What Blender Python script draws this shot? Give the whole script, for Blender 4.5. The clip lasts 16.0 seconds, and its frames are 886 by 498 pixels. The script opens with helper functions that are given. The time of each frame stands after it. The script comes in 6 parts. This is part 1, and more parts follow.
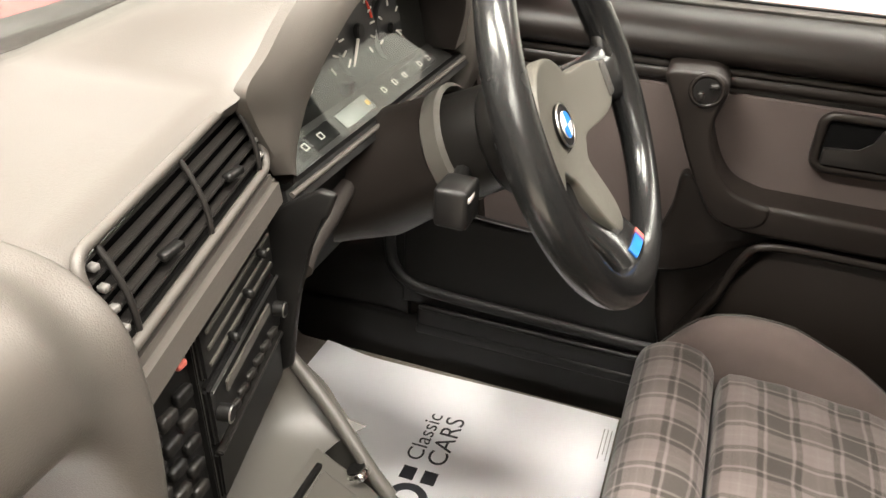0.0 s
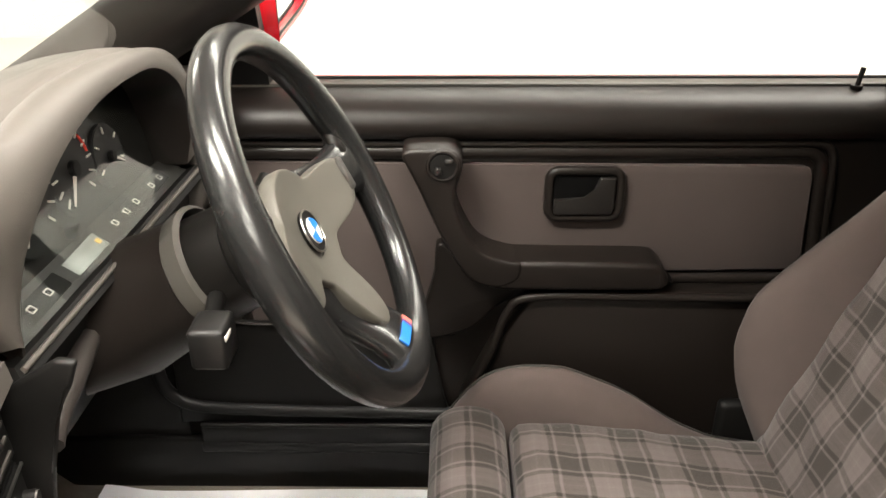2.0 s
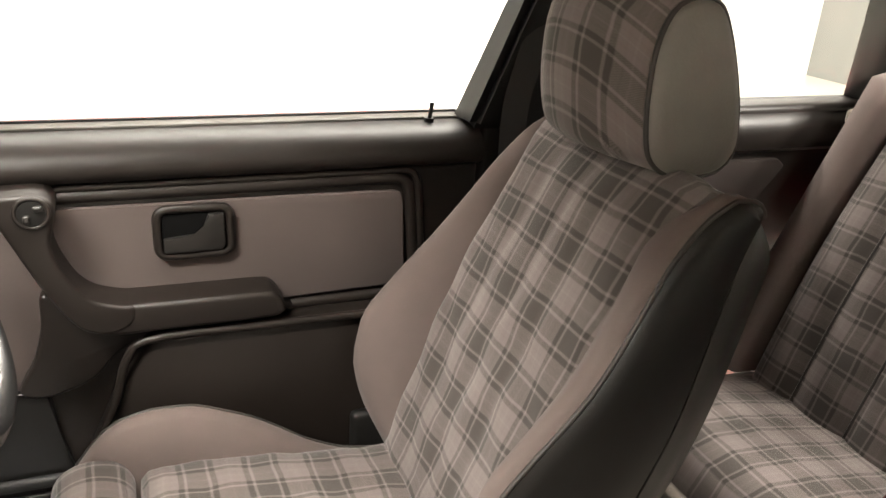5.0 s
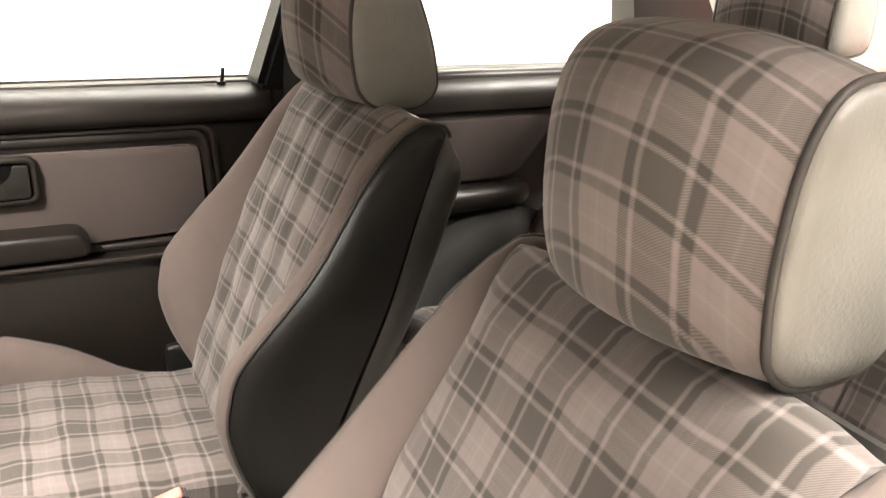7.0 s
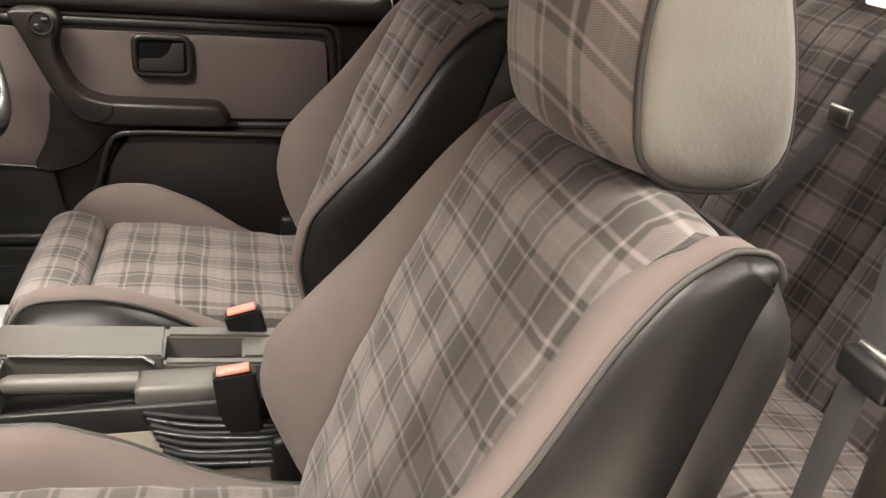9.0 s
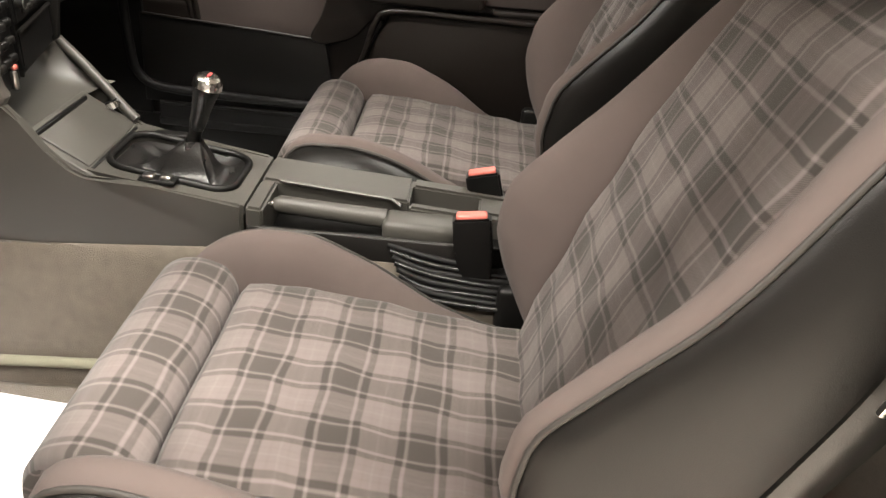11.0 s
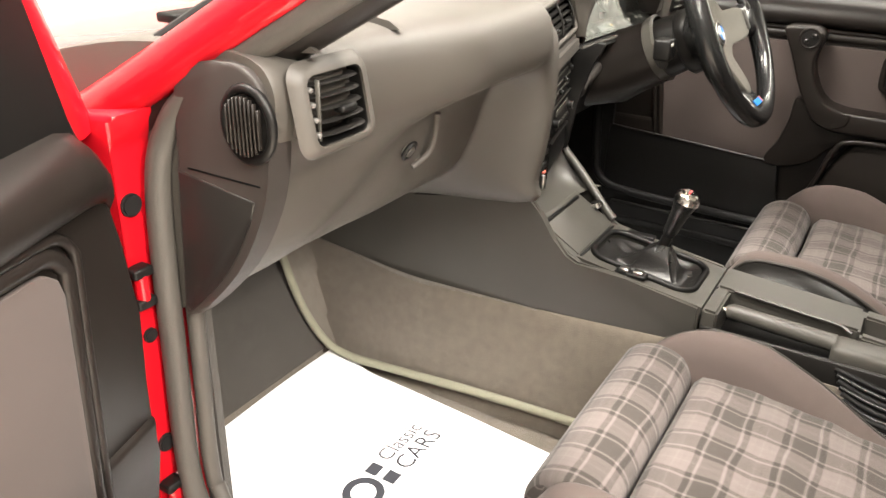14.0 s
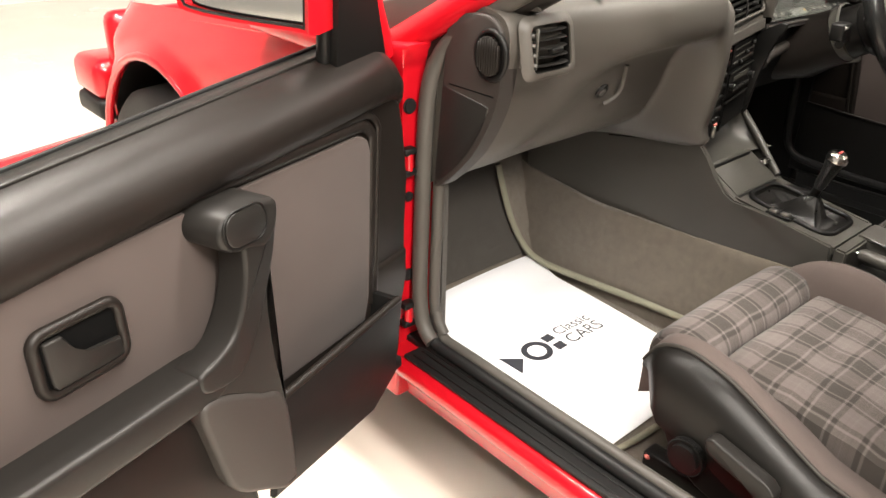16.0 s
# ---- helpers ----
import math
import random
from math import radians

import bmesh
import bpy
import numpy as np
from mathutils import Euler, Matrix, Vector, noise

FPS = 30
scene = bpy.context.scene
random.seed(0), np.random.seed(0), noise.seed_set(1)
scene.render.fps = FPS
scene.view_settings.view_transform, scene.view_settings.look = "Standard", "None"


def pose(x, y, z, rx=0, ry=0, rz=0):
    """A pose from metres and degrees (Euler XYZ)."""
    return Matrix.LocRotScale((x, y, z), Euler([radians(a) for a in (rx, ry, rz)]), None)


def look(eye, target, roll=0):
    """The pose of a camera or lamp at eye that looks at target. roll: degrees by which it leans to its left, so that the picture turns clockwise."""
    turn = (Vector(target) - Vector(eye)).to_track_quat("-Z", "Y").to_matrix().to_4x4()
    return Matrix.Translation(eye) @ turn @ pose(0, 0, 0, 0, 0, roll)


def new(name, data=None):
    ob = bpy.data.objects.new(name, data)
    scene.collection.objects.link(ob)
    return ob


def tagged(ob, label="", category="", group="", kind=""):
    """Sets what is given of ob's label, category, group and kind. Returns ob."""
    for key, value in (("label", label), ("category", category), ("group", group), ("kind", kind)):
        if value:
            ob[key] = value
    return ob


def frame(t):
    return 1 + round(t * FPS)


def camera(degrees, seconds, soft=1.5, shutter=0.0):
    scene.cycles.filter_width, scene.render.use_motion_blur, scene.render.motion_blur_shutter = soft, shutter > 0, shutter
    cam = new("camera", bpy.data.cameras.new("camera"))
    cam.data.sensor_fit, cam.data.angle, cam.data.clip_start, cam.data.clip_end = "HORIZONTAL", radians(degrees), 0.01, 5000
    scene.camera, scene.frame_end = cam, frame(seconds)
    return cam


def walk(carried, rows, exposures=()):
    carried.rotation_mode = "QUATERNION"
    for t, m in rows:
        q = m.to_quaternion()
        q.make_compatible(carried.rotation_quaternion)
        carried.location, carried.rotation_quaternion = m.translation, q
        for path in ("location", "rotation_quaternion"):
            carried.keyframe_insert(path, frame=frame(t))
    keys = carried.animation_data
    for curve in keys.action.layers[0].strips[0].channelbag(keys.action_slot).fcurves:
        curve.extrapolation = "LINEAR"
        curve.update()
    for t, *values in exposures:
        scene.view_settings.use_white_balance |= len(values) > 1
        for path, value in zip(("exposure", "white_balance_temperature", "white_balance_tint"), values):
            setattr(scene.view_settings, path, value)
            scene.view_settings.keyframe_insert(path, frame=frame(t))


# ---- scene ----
cam = camera(58.7, 16.0)
PATH = [
    (0, (0.021, -0.395, 1.161), (-0.537, 1.224, 0.127), 2.1),
    (0.5, (0.0, -0.382, 1.167), (-0.473, 1.292, 0.179), 1.7),
    (1, (-0.001, -0.375, 1.179), (-0.365, 1.358, 0.249), 0.4),
    (1.5, (0.009, -0.369, 1.191), (-0.192, 1.406, 0.291), -0.6),
    (2, (0.03, -0.364, 1.198), (0.004, 1.423, 0.301), -0.3),
    (2.5, (0.049, -0.369, 1.203), (0.169, 1.417, 0.31), 0.2),
    (3, (0.061, -0.37, 1.196), (0.293, 1.403, 0.299), 0.8),
    (3.5, (0.079, -0.372, 1.203), (0.413, 1.386, 0.309), 1.4),
    (4, (0.09, -0.381, 1.214), (0.554, 1.365, 0.354), 2.3),
    (4.5, (0.105, -0.402, 1.215), (0.71, 1.327, 0.412), 3.1),
    (4.7, (0.111, -0.412, 1.21), (0.775, 1.303, 0.423), 3.5),
    (6.8, (0.246, -0.698, 1.191), (1.143, 0.925, 0.441), 3.4),
    (7, (0.248, -0.736, 1.187), (1.158, 0.88, 0.438), 3.5),
    (7.5, (0.247, -0.814, 1.18), (1.17, 0.785, 0.41), 4.3),
    (8, (0.277, -0.857, 1.16), (1.125, 0.776, 0.376), 5.8),
    (8.5, (0.324, -0.911, 1.148), (0.98, 0.799, 0.345), 5.3),
    (9, (0.339, -0.955, 1.123), (0.849, 0.786, 0.282), 5.6),
    (9.2, (0.336, -0.974, 1.112), (0.799, 0.771, 0.251), 6.2),
    (11.3, (0.293, -1.035, 1.03), (0.197, 0.689, 0.02), 4.4),
    (11.5, (0.276, -1.042, 1.036), (0.129, 0.678, 0.026), 3.8),
    (12, (0.239, -1.06, 1.056), (-0.058, 0.652, 0.066), 2.1),
    (12.5, (0.213, -1.084, 1.085), (-0.241, 0.622, 0.147), 0.7),
    (13, (0.205, -1.114, 1.107), (-0.412, 0.571, 0.223), 0.8),
    (13.5, (0.208, -1.158, 1.114), (-0.557, 0.48, 0.257), 1.1),
    (14, (0.223, -1.213, 1.117), (-0.701, 0.343, 0.266), 1.4),
    (14.5, (0.261, -1.29, 1.117), (-0.826, 0.158, 0.269), 1.8),
    (15, (0.319, -1.383, 1.138), (-0.866, -0.017, 0.284), 1.2),
    (15.5, (0.405, -1.478, 1.147), (-0.823, -0.169, 0.265), 1.4),
    (16, (0.512, -1.514, 1.174), (-0.809, -0.319, 0.265), 1.4),
]
walk(cam, [(t, look(eye, target, roll)) for t, eye, target, roll in PATH], [(0.0, -0.72), (1.0, -0.85), (1.5, -0.95), (2.5, -0.75), (4.5, -0.25), (7.0, 0.13), (7.5, -0.02), (8.0, -0.22), (9.0, -0.5), (11.5, -1.02), (13.0, -0.88), (14.0, -0.8), (14.5, -1.02), (15.2, -1.25), (16.0, -1.5)])

# ---- light of the showroom ----
world = bpy.data.worlds.new("showroom_air")
scene.world = world
world.use_nodes = True
world.node_tree.nodes["Background"].inputs[0].default_value = (1.0, 0.97, 0.93, 1)
world.node_tree.nodes["Background"].inputs[1].default_value = 0.02


def ceiling_panel(x, y, sx, sy, watts, colour=(1.0, 0.93, 0.84)):
    """A strip lamp under the showroom ceiling, out of view, its place guessed."""
    lamp = bpy.data.lights.new("unseen_strip_lamp", "AREA")
    lamp.shape, lamp.size, lamp.size_y, lamp.energy, lamp.color = "RECTANGLE", sx, sy, watts, colour
    ob = new("unseen_strip_lamp", lamp)
    ob.matrix_world = pose(x, y, 3.35)
    return ob


# unseen lamps set to fit the brightness; last two added for dash and door
for lx, ly, watts in ((-3.2, -3.2, 150), (-1.4, -1.0, 560), (-3.2, 2.8, 260), (1.6, -1.45, 270), (0.9, -2.9, 210), (0.2, 2.9, 180), (1.3, -2.2, 140), (1.6, 2.1, 200), (3.4, 2.8, 260), (0.45, -0.2, 420), (3.3, -1.7, 1100)):
    ceiling_panel(lx, ly, 1.5, 0.35, watts)


# ---- materials ----
def material(name, colour, rough=0.6, metal=0.0, grain=0.0, grain_size=600.0, mottle=0.12, mottle_size=9.0, coat=0.0, specular=0.5, sheen=0.0):
    """A principled surface with fine grain relief and soft uneven wear."""
    m = bpy.data.materials.new(name)
    m.use_nodes = True
    n, l = m.node_tree.nodes, m.node_tree.links
    b = n["Principled BSDF"]
    b.inputs["Metallic"].default_value, b.inputs["Coat Weight"].default_value = metal, coat
    b.inputs["Specular IOR Level"].default_value, b.inputs["Sheen Weight"].default_value = specular, sheen
    b.inputs["Coat Roughness"].default_value = 0.04
    co = n.new("ShaderNodeTexCoord")
    big = n.new("ShaderNodeTexNoise")
    big.inputs["Scale"].default_value, big.inputs["Detail"].default_value = mottle_size, 5
    l.new(co.outputs["Object"], big.inputs["Vector"])
    mix = n.new("ShaderNodeMix")
    mix.data_type = "RGBA"
    mix.inputs["A"].default_value = (*[c * (1 - mottle) for c in colour], 1)
    mix.inputs["B"].default_value = (*[min(1, c * (1 + mottle)) for c in colour], 1)
    l.new(big.outputs["Fac"], mix.inputs["Factor"])
    l.new(mix.outputs["Result"], b.inputs["Base Color"])
    rr = n.new("ShaderNodeMapRange")
    rr.inputs["To Min"].default_value, rr.inputs["To Max"].default_value = max(0.02, rough - 0.08), min(1, rough + 0.08)
    l.new(big.outputs["Fac"], rr.inputs["Value"])
    l.new(rr.outputs["Result"], b.inputs["Roughness"])
    if grain:
        fine = n.new("ShaderNodeTexNoise")
        fine.inputs["Scale"].default_value, fine.inputs["Detail"].default_value = grain_size, 3
        l.new(co.outputs["Object"], fine.inputs["Vector"])
        bump = n.new("ShaderNodeBump")
        bump.inputs["Strength"].default_value, bump.inputs["Distance"].default_value = grain, 0.002
        l.new(fine.outputs["Fac"], bump.inputs["Height"])
        l.new(bump.outputs["Normal"], b.inputs["Normal"])
    return m


def glass_material(name, tint=(0.95, 0.98, 0.97), gloss=0.9, most=0.9):
    """A thin clear pane: it lets light straight through and mirrors a little at a slant."""
    m = bpy.data.materials.new(name)
    m.use_nodes = True
    n, l = m.node_tree.nodes, m.node_tree.links
    n.remove(n["Principled BSDF"])
    clear, shine, mix, fr = n.new("ShaderNodeBsdfTransparent"), n.new("ShaderNodeBsdfGlossy"), n.new("ShaderNodeMixShader"), n.new("ShaderNodeLayerWeight")
    clear.inputs["Color"].default_value = (*tint, 1)
    shine.inputs["Roughness"].default_value = 0.01
    shine.inputs["Color"].default_value = (gloss, gloss, gloss, 1)
    p5, sc = n.new("ShaderNodeMath"), n.new("ShaderNodeMapRange")
    p5.operation, p5.inputs[1].default_value = "POWER", 5.0
    sc.inputs["To Min"].default_value, sc.inputs["To Max"].default_value = 0.03, most
    fr.inputs["Blend"].default_value = 0.5
    l.new(fr.outputs["Facing"], p5.inputs[0])
    l.new(p5.outputs[0], sc.inputs["Value"])
    l.new(sc.outputs["Result"], mix.inputs[0])
    l.new(clear.outputs[0], mix.inputs[1])
    l.new(shine.outputs[0], mix.inputs[2])
    l.new(mix.outputs[0], n["Material Output"].inputs["Surface"])
    return m


def plaid_material():
    """Woven tartan cloth: the same stripe run across and along, joined by a twill."""
    m = bpy.data.materials.new("tartan_cloth")
    m.use_nodes = True
    n, l = m.node_tree.nodes, m.node_tree.links
    b = n["Principled BSDF"]
    b.inputs["Roughness"].default_value, b.inputs["Specular IOR Level"].default_value, b.inputs["Sheen Weight"].default_value = 0.95, 0.15, 0.15
    uv = n.new("ShaderNodeUVMap")
    sep = n.new("ShaderNodeSeparateXYZ")
    sway = n.new("ShaderNodeTexNoise")
    sway.inputs["Scale"].default_value, sway.inputs["Detail"].default_value = 16, 1
    l.new(uv.outputs[0], sway.inputs["Vector"])
    pull = n.new("ShaderNodeVectorMath")
    pull.operation = "MULTIPLY_ADD"
    pull.inputs[1].default_value = (0.008, 0.008, 0)
    l.new(sway.outputs["Color"], pull.inputs[0])
    l.new(uv.outputs[0], pull.inputs[2])
    l.new(pull.outputs[0], sep.inputs[0])

    def maths(op, a, c=None):
        q = n.new("ShaderNodeMath")
        q.operation = op
        for i, v in ((0, a), (1, c)):
            if isinstance(v, (int, float)):
                q.inputs[i].default_value = v
            elif v is not None:
                l.new(v, q.inputs[i])
        return q.outputs[0]

    light, wash, pale, mid, dark = (0.126, 0.107, 0.101), (0.115, 0.098, 0.092), (0.148, 0.128, 0.122), (0.048, 0.0420, 0.0375), (0.036, 0.0315, 0.028)
    stops = ((0.0, mid), (0.155, pale), (0.200, dark), (0.285, light), (0.385, wash), (0.415, light), (0.490, pale), (0.512, light), (0.585, wash), (0.615, light), (0.715, dark), (0.800, pale), (0.845, mid))

    def stripes(axis, period, start):
        ramp = n.new("ShaderNodeValToRGB")
        ramp.color_ramp.interpolation = "LINEAR"
        e = ramp.color_ramp.elements
        while len(e) > 1:
            e.remove(e[-1])
        e[0].position, e[0].color = 0.0, (*stops[0][1], 1)
        for (_, before), (at, v) in zip(stops, stops[1:]):
            for place, tone in ((at - 0.011, before), (at + 0.011, v)):
                e.new(place).color = (*tone, 1)
        l.new(maths("FRACT", maths("DIVIDE", maths("SUBTRACT", axis, start), period)), ramp.inputs[0])
        return ramp.outputs[0]

    across, along = stripes(sep.outputs[0], 0.079, 0.031), stripes(sep.outputs[1], 0.087, 0.130)
    twill = maths("FRACT", maths("MULTIPLY", maths("ADD", sep.outputs[0], sep.outputs[1]), 560.0))
    soft = n.new("ShaderNodeMapRange")
    soft.inputs["From Min"].default_value, soft.inputs["From Max"].default_value = 0.25, 0.75
    soft.inputs["To Min"].default_value, soft.inputs["To Max"].default_value = 0.32, 0.68
    l.new(twill, soft.inputs["Value"])
    mix = n.new("ShaderNodeMix")
    mix.data_type = "RGBA"
    l.new(soft.outputs["Result"], mix.inputs["Factor"])
    l.new(across, mix.inputs["A"])
    l.new(along, mix.inputs["B"])
    co = n.new("ShaderNodeTexCoord")
    wear = n.new("ShaderNodeTexNoise")
    wear.inputs["Scale"].default_value = 14
    l.new(co.outputs["Object"], wear.inputs["Vector"])
    rr = n.new("ShaderNodeMapRange")
    rr.inputs["To Min"].default_value, rr.inputs["To Max"].default_value = 0.86, 1.1
    l.new(wear.outputs["Fac"], rr.inputs["Value"])
    mul = n.new("ShaderNodeMix")
    mul.data_type, mul.blend_type = "RGBA", "MULTIPLY"
    mul.inputs["Factor"].default_value = 1
    l.new(mix.outputs["Result"], mul.inputs["A"])
    l.new(rr.outputs["Result"], mul.inputs["B"])
    l.new(mul.outputs["Result"], b.inputs["Base Color"])
    bump = n.new("ShaderNodeBump")
    bump.inputs["Strength"].default_value, bump.inputs["Distance"].default_value = 0.25, 0.001
    l.new(twill, bump.inputs["Height"])
    l.new(bump.outputs["Normal"], b.inputs["Normal"])
    return m


DASH = material("charcoal_dash_vinyl", (0.064, 0.058, 0.051), 0.46, grain=0.2, grain_size=900)
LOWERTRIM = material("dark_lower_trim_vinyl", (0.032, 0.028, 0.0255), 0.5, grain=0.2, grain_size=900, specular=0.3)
CONSOLE = material("charcoal_moulded_plastic", (0.060, 0.057, 0.050), 0.40, grain=0.15, grain_size=1100, specular=0.4)
BLACK = material("black_plastic", (0.006, 0.0058, 0.0055), 0.42, grain=0.1, grain_size=1200, specular=0.25)
RECESS = material("matt_black_recess", (0.003, 0.003, 0.003), 0.9, specular=0.05)
DOORVINYL = material("black_door_vinyl", (0.0098, 0.0078, 0.0066), 0.40, grain=0.12, grain_size=800, specular=0.28)
GRIP = material("worn_charcoal_plastic", (0.013, 0.012, 0.011), 0.38, grain=0.12, grain_size=900, specular=0.28)
CLOTH = material("taupe_grey_velour", (0.090, 0.072, 0.066), 0.95, grain=0.25, grain_size=1500, mottle=0.10, mottle_size=22, specular=0.10, sheen=0.06)
DOORCLOTH = material("taupe_door_cloth", (0.064, 0.052, 0.048), 0.95, grain=0.25, grain_size=1500, specular=0.1, sheen=0.05)
PLAID = plaid_material()
LEATHER = material("black_leatherette", (0.008, 0.0075, 0.0068), 0.33, grain=0.12, grain_size=900, mottle=0.25, specular=0.22)
SHELL = material("dark_seat_shell_vinyl", (0.015, 0.014, 0.0125), 0.36, grain=0.12, grain_size=900, specular=0.5)
GAITER = material("soft_black_gaiter_leather", (0.010, 0.0095, 0.009), 0.30, grain=0.3, grain_size=300, mottle=0.3, mottle_size=40, specular=0.5)
GREYLEATHER = material("grey_leatherette", (0.116, 0.110, 0.097), 0.46, grain=0.22, grain_size=260, mottle=0.16, mottle_size=26)
PIPING = material("dark_piping", (0.034, 0.031, 0.028), 0.5, specular=0.25)
WHEELLEATHER = material("polished_black_leather", (0.010, 0.010, 0.010), 0.25, grain=0.0, specular=0.45, mottle=0.0)
SPOKE = material("grey_pad_leather", (0.072, 0.068, 0.056), 0.5, grain=0.3, grain_size=700)
HORN = material("dimpled_grey_rubber", (0.045, 0.043, 0.038), 0.5, grain=1.0, grain_size=450)
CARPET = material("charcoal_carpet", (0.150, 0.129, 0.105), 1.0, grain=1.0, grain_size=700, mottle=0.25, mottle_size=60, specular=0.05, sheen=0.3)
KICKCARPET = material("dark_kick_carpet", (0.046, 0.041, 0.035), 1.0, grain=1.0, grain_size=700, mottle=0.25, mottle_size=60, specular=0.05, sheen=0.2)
CARPETEDGE = material("olive_carpet_binding", (0.235, 0.23, 0.17), 0.8, grain=0.6, grain_size=900)
RED = material("red_car_paint", (0.46, 0.005, 0.012), 0.35, coat=0.9, mottle=0.03, specular=0.12)
RUBBER = material("grey_door_rubber", (0.055, 0.050, 0.044), 0.55, grain=0.2, grain_size=300)
BLACKRUBBER = material("black_rubber", (0.009, 0.009, 0.009), 0.5, grain=0.15, grain_size=300, specular=0.25)
TYRE = material("grey_black_tyre_rubber", (0.034, 0.033, 0.032), 0.7, grain=0.3, grain_size=200, specular=0.3)
PAPER = material("white_paper", (0.84, 0.85, 0.88), 0.55, mottle=0.02)
INK = material("dark_print", (0.03, 0.032, 0.04), 0.6)
CHROME = material("chrome", (0.75, 0.74, 0.72), 0.12, metal=1.0, mottle=0.02)
SILVER = material("satin_metal", (0.5, 0.49, 0.46), 0.3, metal=1.0)
REDPLASTIC = material("red_release_button", (0.62, 0.15, 0.12), 0.35)
BLUE = material("blue_enamel", (0.02, 0.18, 0.62), 0.3)
WHITE = material("white_enamel", (0.8, 0.8, 0.8), 0.3)
DIAL = material("black_dial_face", (0.012, 0.012, 0.012), 0.5)
MARK = material("white_dial_mark", (0.5, 0.49, 0.45), 0.5)
ALLOY = material("silver_alloy", (0.6, 0.6, 0.6), 0.3, metal=0.8)
WEBBING = material("black_webbing", (0.022, 0.021, 0.020), 0.8, grain=0.6, grain_size=900)
THUMB = material("worn_bright_plastic", (0.11, 0.106, 0.10), 0.35)
FLOORPAINT = material("cream_floor_paint", (0.80, 0.74, 0.65), 0.25, mottle=0.06, mottle_size=2.5)
WALLPAINT = material("white_wall_paint", (0.82, 0.82, 0.81), 0.8, mottle=0.02)
# grey for the unseen walls and ceiling, to weaken bounce; also small print
GREYPAINT = material("unseen_room_and_print_grey", (0.24, 0.235, 0.225), 0.8, mottle=0.05)
HEADLINER = material("pale_headlining", (0.5, 0.48, 0.45), 0.9, grain=0.2)
GLASS = glass_material("clear_glass")
SCREENGLASS = glass_material("windscreen_glass", most=0.3)
COVERGLASS = glass_material("instrument_cover_glass", gloss=0.9)
MIRROR = material("mirror_silver", (0.9, 0.92, 0.92), 0.02, metal=1.0, mottle=0.0)


# ---- mesh tools ----
def smooth(mesh, angle=38):
    mesh.shade_smooth()
    mesh.set_sharp_from_angle(angle=radians(angle))


def part(name, bm, mat, parent=None, label="", uv=None, xf=None, angle=46):
    """Links a bmesh as one mesh object, under a thing or a part if one is given."""
    if uv:
        lay = bm.loops.layers.uv.new("UVMap")
        for f in bm.faces:
            for lp in f.loops:
                lp[lay].uv = uv(lp.vert.co)
    if xf is not None:
        bm.transform(xf)
    bmesh.ops.recalc_face_normals(bm, faces=bm.faces)
    me = bpy.data.meshes.new(name)
    bm.to_mesh(me)
    bm.free()
    smooth(me, angle)
    me.materials.append(mat)
    ob = new(name, me)
    if parent is not None:
        ob.parent = parent
        ob.matrix_parent_inverse = parent.matrix_basis.inverted() if parent.type == "EMPTY" else Matrix.Identity(4)
    if label:
        ob["label"] = label
    return ob


def thing(name, at, label, category, group="", kind=""):
    ob = new(name)
    ob.empty_display_size = 0.05
    ob.location = at
    return tagged(ob, label, category, group, kind)


def V(*a):
    return Vector(a)


def box(c, s, bev=0.004, seg=2, rot=None):
    bm = bmesh.new()
    bmesh.ops.create_cube(bm, size=1)
    bmesh.ops.scale(bm, vec=s, verts=bm.verts)
    if bev:
        bmesh.ops.bevel(bm, geom=bm.edges[:], offset=min(bev, min(s) * 0.45), segments=seg, affect="EDGES", profile=0.5)
    if rot is not None:
        bm.transform(rot)
    bmesh.ops.translate(bm, vec=c, verts=bm.verts)
    return bm


def loft(rings, close=True, cap=True, wrap=False):
    """A skin over rings of equally many points."""
    bm = bmesh.new()
    rows = [[bm.verts.new(p) for p in r] for r in rings]
    k = len(rings[0])
    pairs = list(zip(rows, rows[1:]))
    if wrap:
        pairs.append((rows[-1], rows[0]))
    for a, b in pairs:
        for i in range(k if close else k - 1):
            j = (i + 1) % k
            try:
                bm.faces.new((a[i], a[j], b[j], b[i]))
            except ValueError:
                pass
    if cap and close and not wrap:
        bm.faces.new(rows[0])
        bm.faces.new(rows[-1])
    return bm


def spline(pts, n, closed=False):
    """n points along a Catmull-Rom curve through pts."""
    pts = [Vector(p) for p in pts]
    k = len(pts)
    out = []
    spans = k if closed else k - 1
    for q in range(n):
        f = q / n * spans if closed else q / (n - 1) * spans
        i = min(int(f), spans - 1)
        t = f - i
        g = (lambda j: pts[j % k]) if closed else (lambda j: pts[max(0, min(k - 1, j))])
        a, b, c, d = g(i - 1), g(i), g(i + 1), g(i + 2)
        out.append(0.5 * ((2 * b) + (c - a) * t + (2 * a - 5 * b + 4 * c - d) * t * t + (3 * b - a - 3 * c + d) * t ** 3))
    return out


